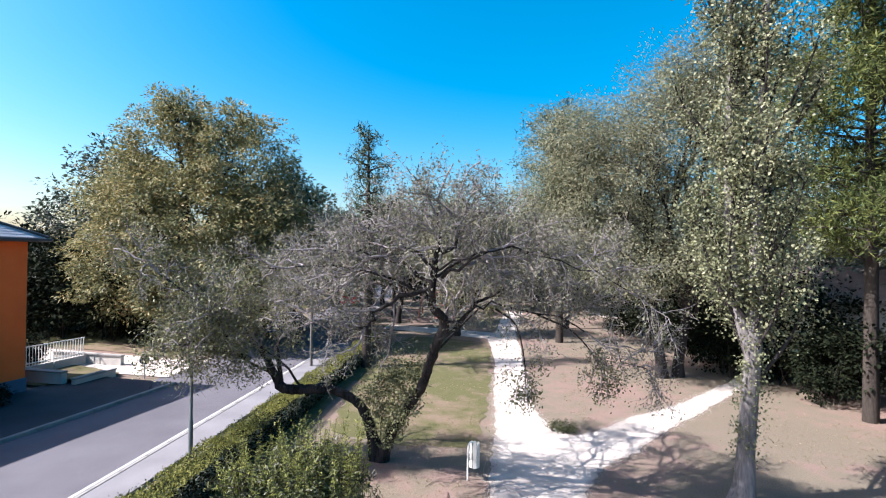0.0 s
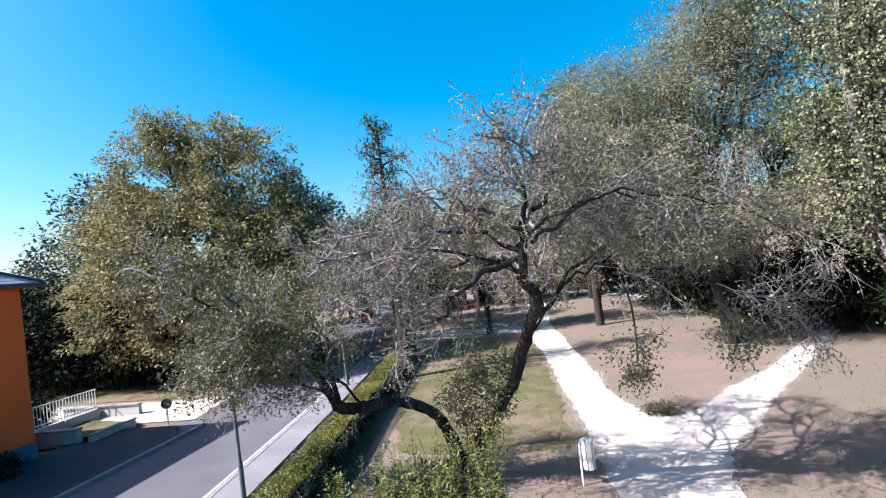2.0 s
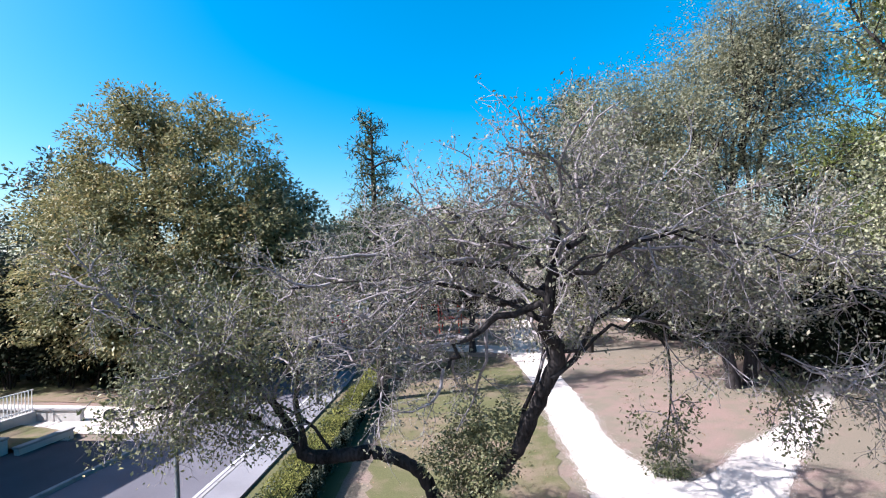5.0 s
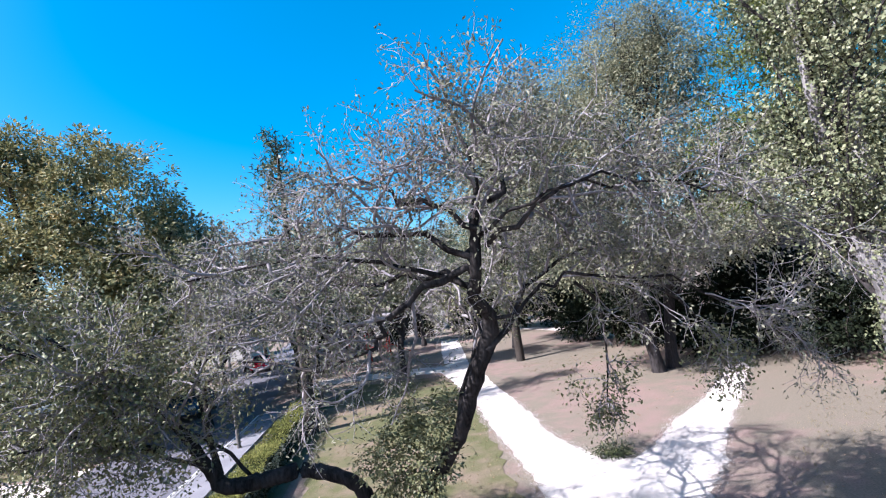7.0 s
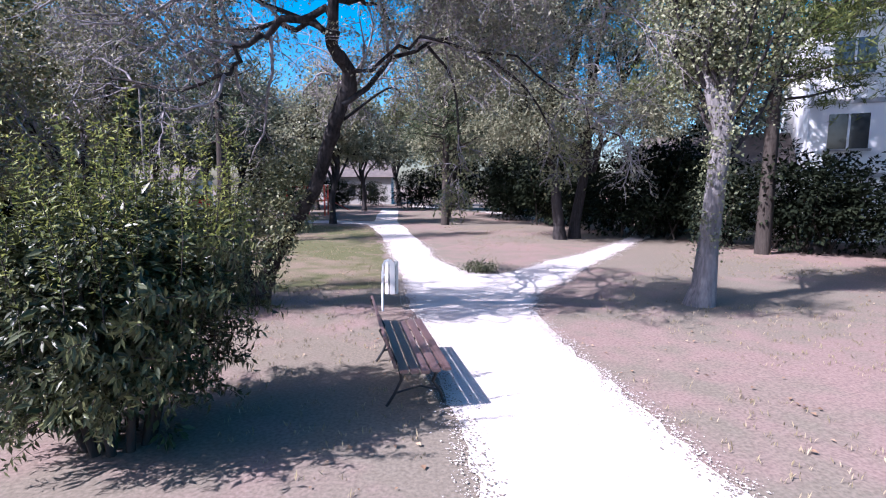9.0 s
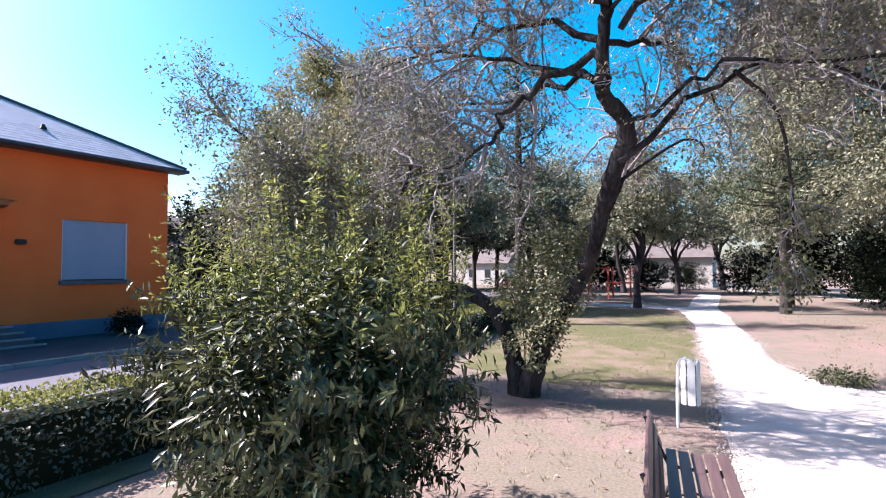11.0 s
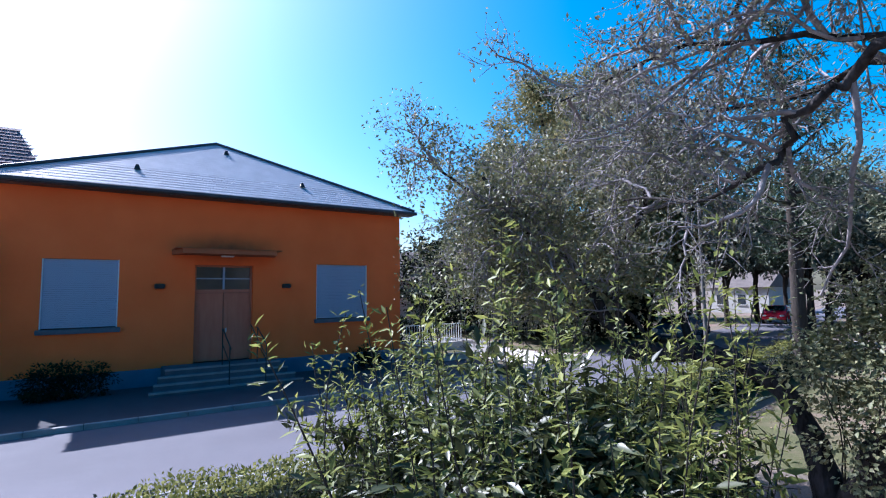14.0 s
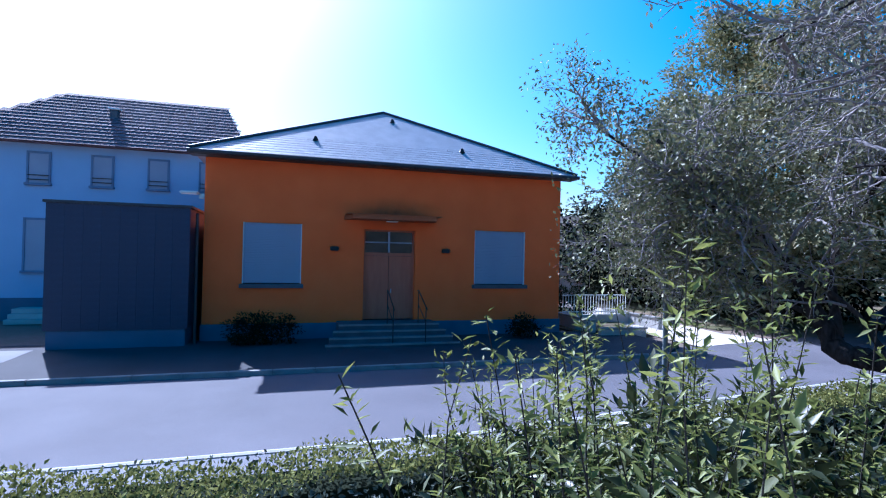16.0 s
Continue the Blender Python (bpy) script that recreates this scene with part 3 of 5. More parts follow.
part("canopy_lamp", hl(HX + 0.2, HX + 0.36, mid - 0.2, mid + 0.2, 4.07, 4.118, 0.015), M["white_metal"], c).location = (0, 10.93 - mid, 0)
for y in (8.79, 12.73):
    p = part("wall_lantern", hl(HX, HX + 0.16, y - 0.14, y + 0.14, 3.05, 3.20, 0.02), M["black"], house, "small dark wall light")
# steps, landing and handrails
part("landing", hl(HX + 0.041, HX + 1.15, 8.9, 12.2, 0.02, 0.68, 0.012), M["step"], house)
part("nosing", hl(HX + 1.10, HX + 1.175, 8.88, 12.22, 0.64, 0.695, 0.012), M["kerb"], house, "worn pale stone nosing")
for i in range(3):
    y0, y1, x0, z1 = 8.7 - 0.14 * i, 12.35 + 0.14 * i, HX + 1.152 + 0.32 * i, 0.52 - 0.16 * i
    st = part("step", hl(x0, x0 + 0.319, y0, y1, 0.02, z1, 0.012), M["step"], house)
    part("nosing", hl(x0 + 0.27, x0 + 0.345, y0 - 0.02, y1 + 0.02, z1 - 0.04, z1 + 0.012, 0.01), M["kerb"], st, "worn pale stone nosing")


def rail(y):
    wd = Wood()
    for x, z0, z1 in ((1.0, 0.6, 1.75), (2.0, 0.1, 1.3)):
        wd.add([(x, y, z0), (x, y, (z0 + z1) / 2), (x, y, z1)], [0.017] * 3, 8)
    wd.add([(0.9, y, 1.76), (1.0, y, 1.78), (2.0, y, 1.32), (2.15, y, 1.25)], [0.019] * 4, 8)
    wd.add([(1.0, y, 1.3), (1.5, y, 1.07), (2.0, y, 0.85)], [0.015] * 3, 6)
    return wd.build("handrail", M["black"], house, "black iron handrail")


rail(10.47 - 10.93)
rail(11.52 - 10.93)

# hipped roof: deck, slates in courses, ridge edges, gutter, vents
EX, EY0, EY1, EZ = HX + 0.5, HY0 - 0.4, HY1 + 0.42, 6.1
AX, AZ = -21.3, 8.78
roof_bm = bmesh.new()
rv = [roof_bm.verts.new((x - HX, y - 10.93, z)) for x, y, z in ((EX, EY0, EZ), (EX, EY1, EZ), (AX, 10.93, AZ), (BX - 0.5, 10.93, AZ), (BX - 0.5, EY0, EZ), (BX - 0.5, EY1, EZ))]
for f in ((0, 1, 2), (1, 5, 3, 2), (0, 2, 3, 4), (5, 4, 3), (0, 4, 5, 1)):
    roof_bm.faces.new([rv[i] for i in f])
roof = part("roof", roof_bm, M["slate_field"], house, "low hipped roof of grey slates")


def slates(p0, p1, apex0, apex1, cols_w, row_h, lift):
    """Slates in staggered courses on a sloping face whose eave runs p0-p1 and whose top runs apex0-apex1."""
    p0, p1, a0, a1 = (np.array(q, float) for q in (p0, p1, apex0, apex1))
    height = np.linalg.norm((a0 + a1) / 2 - (p0 + p1) / 2)
    rows = int(height / row_h)
    nrm = unit(np.cross(p1 - p0, a0 - p0))
    if nrm[2] < 0:
        nrm = -nrm
    rg = np.random.default_rng(3)
    V, F = [], []
    for r in range(rows):
        t0, t1 = r / rows, min((r + 1.25) / rows, 1)
        l0, r0_, l1, r1_ = p0 + (a0 - p0) * t0, p1 + (a1 - p1) * t0, p0 + (a0 - p0) * t1, p1 + (a1 - p1) * t1
        wid = np.linalg.norm(r0_ - l0)
        n = max(1, int(wid / cols_w))
        ex = unit(p1 - p0)
        up = unit(l1 + r1_ - l0 - r0_) * np.linalg.norm((l1 + r1_ - l0 - r0_) / 2)
        for k in range(n):
            s0 = (k + 0.5 * (r % 2)) * cols_w + 0.006
            s1 = min(s0 + cols_w - 0.012, wid)
            if s1 - s0 < 0.05:
                continue
            b0, b1 = l0 + ex * s0, l0 + ex * s1
            h = nrm * (lift + rg.random() * 0.002)
            t = nrm * 0.004
            V += [b0 + h, b1 + h, b1 + up + t, b0 + up + t]
            i = len(V) - 4
            F.append((i, i + 1, i + 2, i + 3))
    return np.array(V), np.array(F)


def single_pieces(name, quads, count, thick, material, parent):
    """The first pieces of a roof face as objects of their own on one mesh; the rest joined."""
    me = None
    for q in quads[:count]:
        p = [Vector(v) for v in q]
        ex, ey = p[1] - p[0], p[3] - p[0]
        ez = ex.cross(ey).normalized()
        if me is None:
            bm = boxed(0, 1, 0, 1, -thick, 0.0)
            me = bpy.data.meshes.new(name)
            bm.to_mesh(me)
            bm.free()
            me.materials.append(material)
        ob = new(name, me)
        ob.parent = parent
        ob.matrix_basis = Matrix(((ex.x, ey.x, ez.x, p[0].x), (ex.y, ey.y, ez.y, p[0].y), (ex.z, ey.z, ez.z, p[0].z), (0, 0, 0, 1)))
    rest = np.array(quads[count:]).reshape(-1, 3)
    if len(rest):
        tagged(mesh_ob(name, rest, np.arange(len(rest)).reshape(-1, 4), material, parent), kind="stuff")


loc = lambda x, y, z: (x - HX, y - 10.93, z)
sv, sf = slates(loc(EX, EY0, EZ), loc(EX, EY1, EZ), loc(AX, 10.93, AZ), loc(AX, 10.93, AZ), 0.30, 0.18, 0.012)
single_pieces("slate", sv.reshape(-1, 4, 3), 300, 0.006, M["slate"], roof)
sv, sf = slates(loc(EX, EY1, EZ), loc(BX - 0.5, EY1, EZ), loc(AX, 10.93, AZ), loc(BX - 0.5, 10.93, AZ), 0.30, 0.18, 0.012)
tagged(mesh_ob("slate", sv, sf, M["slate_field"], roof), kind="stuff")
for q in ((EX, EY0, EZ), (EX, EY1, EZ), (BX - 0.5, 10.93, AZ)):
    wd = Wood()
    a, b = np.array(loc(*q)), np.array(loc(AX, 10.93, AZ))
    wd.add([a + (0, 0, 0.03), (a + b) / 2 + (0, 0, 0.03), b + (0, 0, 0.03)], [0.06] * 3, 8)
    wd.build("ridge_capping", M["ridge"], roof, "dark metal hip edge")
wd = Wood()
wd.add([loc(EX + 0.06, EY0 - 0.05, EZ - 0.08), loc(EX + 0.06, 10.9, EZ - 0.08), loc(EX + 0.06, EY1 + 0.05, EZ - 0.08)], [0.07] * 3, 10)
wd.build("gutter", M["ridge"], roof, "dark half-round gutter")
part("soffit_board", hl(HX + 0.001, EX, EY0, EY1, EZ - 0.16, EZ - 0.02, 0.01), M["ridge"], roof)
for y, x, z in ((8.11, -18.6, 0), (13.47, -18.6, 0), (11.15, -20.5, 0)):
    b2 = bmesh.new()
    z = EZ + (EX - x) / (EX - AX) * (AZ - EZ)
    bmesh.ops.create_cone(b2, cap_ends=True, segments=4, radius1=0.13, radius2=0.05, depth=0.16, matrix=Matrix.Translation(loc(x, y, z + 0.08)) @ Matrix.Rotation(radians(45), 4, "Z"))
    part("roof_vent", b2, M["black"], roof, "small dark roof vent")

# ---- dark annexe ----
annex = thing("slate_annexe", (-18.6, 2.68, 0), "windowless annexe clad in dark slate on a concrete base", "annexe")
part("base", boxed(-3.2, 1.38, -1.82, 1.72, -0.05, 0.62, 0.02), M["plinth"], annex)
part("body", boxed(-3.2, 1.40, -1.88, 1.78, 0.62, 4.22, 0.01), M["cladding"], annex)
part("roof_edge", boxed(-3.25, 1.47, -1.95, 1.84, 4.222, 4.30, 0.01), M["ridge"], annex)
cl_me = None
for r in range(18):
    for k in range(8):
        if cl_me is None:
            cl = part("cladding_slate", boxed(0, 0.012, 0, 0.4555, 0, 0.1985, 0.002), M["cladding"], annex)
            cl_me = cl.data
        else:
            cl = new("cladding_slate", cl_me)
            cl.parent = annex
        cl.location = (1.402, -1.88 + 0.4575 * k, 0.625 + 0.2 * r)
wd = Wood()
wd.add([(1.0, 1.92, 0), (1.0, 1.92, 2), (1.0, 1.92, 4.1)], [0.05] * 3, 8)
wd.build("downpipe", M["ridge"], annex)
lampw = thing("wall_street_lamp", (-18.05, 4.66, 4.6), "flat pale street light on the house corner", "street lamp")
part("head", boxed(0.0, 0.35, -0.62, -0.08, 0.12, 0.2, 0.03), M["white_metal"], lampw)
part("arm", boxed(-0.05, 0.05, -0.1, 0.06, 0.0, 0.16, 0.01), M["zinc"], lampw)

# ---- pale blue house behind ----
h2 = thing("blue_house", (-25, -2.0, 0), "two-storey pale blue house with a brown tiled roof", "house")
part("wall", boxed(-9, 0, -3.9, 7.2, -0.05, 7.3), M["blue_wall"], h2)
part("plinth", boxed(-9.05, 0.05, -3.95, 7.25, -0.06, 0.9, 0.01), M["plinth"], h2)
rb = bmesh.new()
hv = [rb.verts.new(v) for v in ((0.55, -4.3, 7.15), (0.55, 7.6, 7.15), (-9.5, 7.6, 7.15), (-9.5, -4.3, 7.15), (-2.4, -0.4, 9.95), (-2.4, 6.3, 9.95), (-6.6, 6.3, 9.95), (-6.6, -0.4, 9.95))]
for f in ((0, 1, 5, 4), (1, 2, 6, 5), (2, 3, 7, 6), (3, 0, 4, 7), (4, 5, 6, 7), (0, 3, 2, 1)):
    rb.faces.new([hv[i] for i in f])
r2 = part("roof", rb, M["tile"], h2, "steep roof of brown interlocking tiles")
sv, sf = slates((0.55, -4.3, 7.15), (0.55, 7.6, 7.15), (-2.4, -0.4, 9.95), (-2.4, 6.3, 9.95), 0.24, 0.26, 0.04)
single_pieces("roof_tile", sv.reshape(-1, 4, 3), 300, 0.02, M["tile"], r2)
part("chimney", boxed(-1.3, -1.02, 1.7, 2.0, 8.2, 9.05, 0.02), M["sill"], r2, "short dark chimney")
part("chimney_cap", boxed(-1.36, -0.96, 1.62, 2.08, 9.052, 9.12, 0.015), M["white_metal"], r2, "pale chimney capping")
part("skylight", boxed(-1.35, -0.95, 2.0, 2.4, 8.55, 8.6, 0.01), M["glass"], r2)
for y in (-2.75, -0.45, 1.8, 3.9, 5.9):
    for z0, z1 in ((5.55, 6.75), (2.0, 4.05)):
        y = y if z0 > 3 else y - 0.05
        w = part("window", boxed(0.0, 0.03, y - 0.34, y + 0.34, z0, z1), M["shutter"], h2)
        for a, b, c_, e in ((-0.42, -0.34, z0, z1), (0.34, 0.42, z0, z1), (-0.42, 0.42, z1, z1 + 0.09)):
            part("window_frame", boxed(0.0, 0.06, y + a, y + b, c_, e, 0.004), M["frame_blue"], w)
        part("window_sill", boxed(0.0, 0.14, y - 0.46, y + 0.46, z0 - 0.1, z0, 0.01), M["frame_blue"], w)
        if z0 > 3:
            for zz in (z0 + 0.12, z0 + 0.3):
                part("guard_bar", boxed(0.07, 0.1, y - 0.36, y + 0.36, zz, zz + 0.035), M["ridge"], w)
for i in range(3):
    part("entrance_step", boxed(0.06, 1.4 - 0.3 * i, -0.9, 1.6, 0.0 if i == 0 else 0.18 * i + 0.002, 0.18 * (i + 1), 0.01), M["concrete"], h2)

# ---- distant houses ----


def swung(x, y, s=0.92):
    """Far places, turned about the lawn's near end."""
    c, d = math.cos(radians(8)), math.sin(radians(8))
    return (x * c - (y - 5) * d) * s, 5 + (x * d + (y - 5) * c) * s


def far_house(at, w, dp, h, rise, label, turn=0):
    e = thing("white_house", at, label, "house", group="houses beyond the park", turn=turn)
    part("wall", boxed(-w / 2, w / 2, 0, dp, -0.05, h), M["far_wall"], e)
    b = bmesh.new()
    v = [b.verts.new(q) for q in ((-w / 2 - 0.3, -0.4, h - 0.1), (w / 2 + 0.3, -0.4, h - 0.1), (w / 2 + 0.3, dp + 0.4, h - 0.1), (-w / 2 - 0.3, dp + 0.4, h - 0.1), (-w / 2 - 0.3, dp / 2, h + rise), (w / 2 + 0.3, dp / 2, h + rise))]
    for f in ((0, 1, 5, 4), (2, 3, 4, 5), (1, 2, 5), (3, 0, 4), (3, 2, 1, 0)):
        b.faces.new([v[i] for i in f])
    part("roof", b, M["far_roof"], e)
    for k in range(int(w / 2.6)):
        x = -w / 2 + 1.3 + 2.6 * k
        wi = part("window", boxed(x - 0.45, x + 0.45, -0.03, 0.0, 1.0, 2.2), M["glass"], e)
        part("window_sill", boxed(x - 0.55, x + 0.55, -0.12, 0.0, 0.88, 0.998), M["concrete"], wi)
    return e


far_house((*swung(2.8, 78), 0), 9, 8, 3.6, 2.5, "far white bungalow seen between the trunks")
far_house((16.0, 30.0, 0), 7, 6, 3.6, 1.6, "low white house behind the dark shrubs", -30)
far_house((*swung(-24, 84), 0), 7, 7, 3.2, 2.2, "far white house beyond the street trees")
far_house((*swung(-31, 60), 0), 8, 7, 4.0, 2.4, "white house half hidden by the street trees", 40)
far_house((*swung(-36, 32), 0), 9, 7, 4.0, 2.4, "white house beyond the side lane", 60)

# ---- white apartment block ----
ap = thing("apartment_block", (25.5, 21.5, 0), "white three-storey apartment block behind dark trees", "apartment building", turn=-30)
part("wall", boxed(-9, 16, 0, 10, -0.05, 9.6), M["white_wall"], ap)
part("roof", boxed(-9.2, 16.2, -0.2, 10.2, 9.602, 9.95, 0.02), M["concrete"], ap)
for fl in range(3):
    for k in range(8):
        x, z = -7.6 + 3.0 * k, 0.9 + 3.05 * fl
        w = part("window", boxed(x - 0.7, x + 0.7, -0.02, 0.0, z, z + 1.45), M["glass"], ap)
        part("window_frame", boxed(x - 0.04, x + 0.04, -0.06, -0.021, z, z + 1.45), M["white_metal"], w)
        part("window_sill", boxed(x - 0.8, x + 0.8, -0.16, 0.0, z - 0.1, z - 0.002, 0.01), M["concrete"], w)
    part("floor_band", boxed(-9, 16, -0.05, 0.0, 3.05 * fl + 2.75, 3.05 * fl + 2.95), M["concrete"], ap)

# ---- trees ----


def tree(name, at, label, group="", category="tree"):
    return thing(name, at, label, category, group)


def flowing(pts, n):
    """A smooth line through the points, n steps to each stretch."""
    p = np.array(pts, float)
    e = np.concatenate([[2 * p[0] - p[1]], p, [2 * p[-1] - p[-2]]])
    out = []
    for i in range(1, len(e) - 2):
        for u in np.arange(n) / n:
            a, b, c, d = e[i - 1], e[i], e[i + 1], e[i + 2]
            out.append(0.5 * (2 * b + (c - a) * u + (2 * a - 5 * b + 4 * c - d) * u * u + (3 * b - a - 3 * c + d) * u ** 3))
    return np.array(out + [p[-1]])


def gnarly(wood, rng, pts, radii):
    """A winding stem with burrs and swellings."""
    p = flowing(pts, 6)
    r = np.interp(np.linspace(0, len(radii) - 1, len(p)), np.arange(len(radii)), radii)
    sway = np.cumsum(rng.normal(size=p.shape), 0)
    sway -= np.linspace(0, 1, len(p))[:, None] * sway[-1]
    p[1:-1] += (sway * np.array([1, 1, 0.2]) * 0.009 + rng.normal(size=p.shape) * 0.007)[1:-1]
    wood.add(p, r * (1 + 0.08 * rng.normal(size=len(p)).clip(-1.2, 1.6)), 12)


def gnarled_tree():
    rg = np.random.default_rng(11)
    t = tree("gnarled_tree", (-2.4, 14.45, 0), "old leaning fruit tree, forked at the base, with bare grey twigs")
    o = np.array([-2.4, 14.45, 0])

    def crown(p):
        """Places in the upright half of the tree."""
        p = np.array(p, float)
        z = p[:, 2]
        q = np.clip(z, 0, 5.2) / 5.2
        return np.stack([p[:, 0] + 0.4 + 0.28 * q, p[:, 1] + 0.1 - 0.1 * q, np.where(z < 4, z, 4 + (z - 4) * 0.68)], 1) - o

    def low(p):
        """Places along the low limb that reaches over the hedge."""
        p = np.array(p, float)
        far = np.clip(-5.5 - p[:, 0], 0, None)
        return np.stack([-2.4 + (p[:, 0] + 2.8) * np.where(p[:, 2] < 2.2, 0.8, 0.92), p[:, 1] - 0.55 * far, np.where(p[:, 2] < 2.6, p[:, 2], 2.6 + (p[:, 2] - 2.6) * 0.85)], 1) - o

    wd, tw, sites = Wood(), Wood(), []
    main = np.array([(-2.4, 14.45, -0.1), (-2.1, 14.2, 0.6), (-1.6, 13.85, 1.4), (-1.0, 13.42, 2.25), (-0.72, 13.1, 2.9), (-0.5, 12.85, 3.5), (-0.28, 12.7, 4.05), (-0.5, 12.35, 4.4), (-0.43, 12.0, 4.8), (-0.33, 11.92, 5.5), (-0.25, 11.9, 5.9), (-0.3, 11.85, 6.5)]) - o
    gnarly(wd, rg, main, [0.25, 0.155, 0.13, 0.12, 0.118, 0.115, 0.12, 0.095, 0.08, 0.065, 0.04, 0.02])
    left = np.array([(-2.5, 14.45, -0.1), (-2.62, 14.4, 0.6), (-2.75, 14.35, 1.1), (-3.1, 14.3, 1.6), (-3.85, 14.25, 1.88), (-4.55, 14.25, 1.82), (-5.25, 14.2, 1.86), (-5.5, 14.1, 2.4), (-5.7, 13.8, 3.0), (-6.3, 13.2, 4.0), (-6.8, 12.6, 4.8)]) - o
    gnarly(wd, rg, left, [0.22, 0.15, 0.135, 0.13, 0.13, 0.14, 0.14, 0.10, 0.07, 0.05, 0.025])
    limbs = [
        [(-1.1, 12.1, 5.05), (-1.7, 12.1, 5.05), (-2.02, 12.1, 4.75), (-2.37, 12.1, 4.42), (-2.5, 12.15, 4.02), (-2.85, 12.2, 3.8), (-3.7, 12.5, 3.75), (-4.8, 12.9, 4.0)],
        [(-1.05, 12.2, 4.7), (-1.9, 12.5, 5.3), (-2.7, 12.3, 5.7), (-3.7, 12.0, 5.9), (-5.0, 11.9, 5.8)],
        [(-0.85, 12.45, 4.1), (-0.2, 12.4, 4.5), (0.5, 12.3, 4.7), (1.6, 12.4, 4.3), (2.9, 12.7, 3.6), (3.7, 12.9, 3.1)],
        [(-1.0, 11.9, 5.8), (-0.3, 11.7, 6.3), (0.7, 11.6, 6.5), (2.0, 11.7, 6.0), (3.0, 12.0, 5.3)],
        [(-0.95, 11.8, 5.9), (-1.5, 11.7, 6.5), (-2.1, 11.9, 7.0), (-2.6, 12.1, 7.5)],
        [(-0.8, 11.6, 6.4), (-0.5, 11.9, 6.8), (-0.6, 12.3, 7.3), (-0.4, 12.4, 7.8)],
        [(-1.1, 12.0, 5.3), (-1.0, 12.9, 5.9), (-0.6, 14.0, 6.2), (-0.2, 15.6, 6.0), (0.1, 16.6, 5.6)],
        [(-1.1, 12.0, 5.4), (-2.1, 12.1, 6.1), (-3.1, 12.4, 6.4), (-4.4, 12.8, 6.5)],
        [(-1.6, 13.3, 2.3), (-1.2, 13.6, 3.2), (-1.2, 14.4, 4.2), (-1.6, 15.4, 5.0), (-2.0, 16.2, 5.4)],
        [(-1.0, 12.7, 3.6), (-0.2, 13.2, 4.6), (0.7, 13.6, 5.3), (1.7, 13.8, 5.4)],
        [(-1.05, 12.2, 4.8), (-1.8, 12.8, 5.2), (-3.0, 13.3, 5.4), (-4.2, 13.6, 5.7), (-5.0, 13.8, 5.8)],
        [(-0.9, 12.1, 5.6), (-0.2, 11.8, 6.2), (0.6, 12.0, 6.5), (1.5, 12.4, 6.3)],
        [(-6.4, 14.75, 2.0), (-6.2, 14.9, 3.2), (-5.7, 14.7, 4.4), (-5.3, 14.4, 5.3)],
        [(-6.6, 14.3, 2.7), (-7.3, 14.2, 3.1), (-7.9, 14.2, 3.3), (-8.4, 14.1, 3.3)],
        [(-7.0, 13.9, 3.3), (-6.6, 13.4, 3.9), (-6.6, 13.0, 4.5)],
        [(-6.4, 14.75, 2.0), (-6.9, 14.6, 2.7), (-7.6, 14.5, 3.0), (-8.0, 14.4, 3.2)],
        [(-5.8, 14.7, 1.75), (-5.9, 14.3, 2.6), (-6.3, 13.9, 3.2), (-6.5, 13.6, 3.6)],
        [(-7.4, 13.8, 4.0), (-7.9, 14.0, 4.8), (-8.5, 14.0, 5.4), (-8.9, 14.0, 5.9)],
    ]
    rads = [0.06, 0.045, 0.032, 0.03, 0.045, 0.05, 0.05, 0.05, 0.045, 0.05, 0.05, 0.045, 0.07, 0.06, 0.05, 0.045, 0.04, 0.045]
    bare = {"n": 11, "len": 1.9, "r": 0.03, "wob": 0.26, "lift": 0.02, "ang": 50, "seg": 8, "sides": 5}
    lv = [bare, {"n": 8, "len": 0.75, "r": 0.010, "wob": 0.32, "lift": -0.05, "ang": 50, "seg": 3, "sides": 3}, {"n": 5, "len": 0.42, "r": 0.0055, "wob": 0.25, "lift": 0.0, "ang": 45, "seg": 2, "sides": 3}]
    lv_left = [dict(bare, n=10, len=1.35, seg=5, wob=0.3, lift=0.02), dict(lv[1], n=7, len=0.85, lift=-0.03), dict(lv[2], n=4, len=0.42)]
    lv_droop = [dict(bare, n=13, r=0.016, len=1.5, wob=0.2), dict(lv[1], n=8, lift=-0.1), dict(lv[2], n=5)]
    right_sites, left_sites, leafy_sites = [], [], []
    for i, (lb, r) in enumerate(zip(limbs, rads)):
        p = low(lb) if i >= 12 else crown(lb)
        q = flowing(p, 3)
        q[1:-1] += rg.normal(size=(len(q) - 2, 3)) * 0.05
        wd.add(q, np.linspace(r, r * 0.25, len(q)), 7)
        ramify(rg, tw, left_sites if i >= 12 else right_sites, q, r, lv_left if i >= 12 else lv_droop if i in (2, 3) else lv)
    drooping = [
        [(0.3, 12.3, 4.6), (0.75, 12.8, 4.0), (0.95, 13.4, 3.1), (1.0, 13.8, 2.5), (1.0, 13.9, 2.25)],
        [(1.2, 12.4, 4.45), (2.0, 12.9, 3.9), (2.6, 13.3, 3.2), (2.8, 13.5, 2.7)],
        [(-1.0, 12.7, 3.6), (-1.1, 14.0, 4.3), (-1.3, 15.6, 4.6), (-1.6, 17.2, 4.3)],
        [(-1.0, 12.9, 3.4), (-0.4, 14.2, 4.2), (-0.2, 15.6, 4.4), (-0.4, 16.8, 4.1)],
    ]
    lv_leafy = [dict(bare, n=11, r=0.012, len=0.8, wob=0.2, lift=-0.1, **{"from": 0.45}), dict(lv[1], n=6, len=0.4, lift=-0.1)]
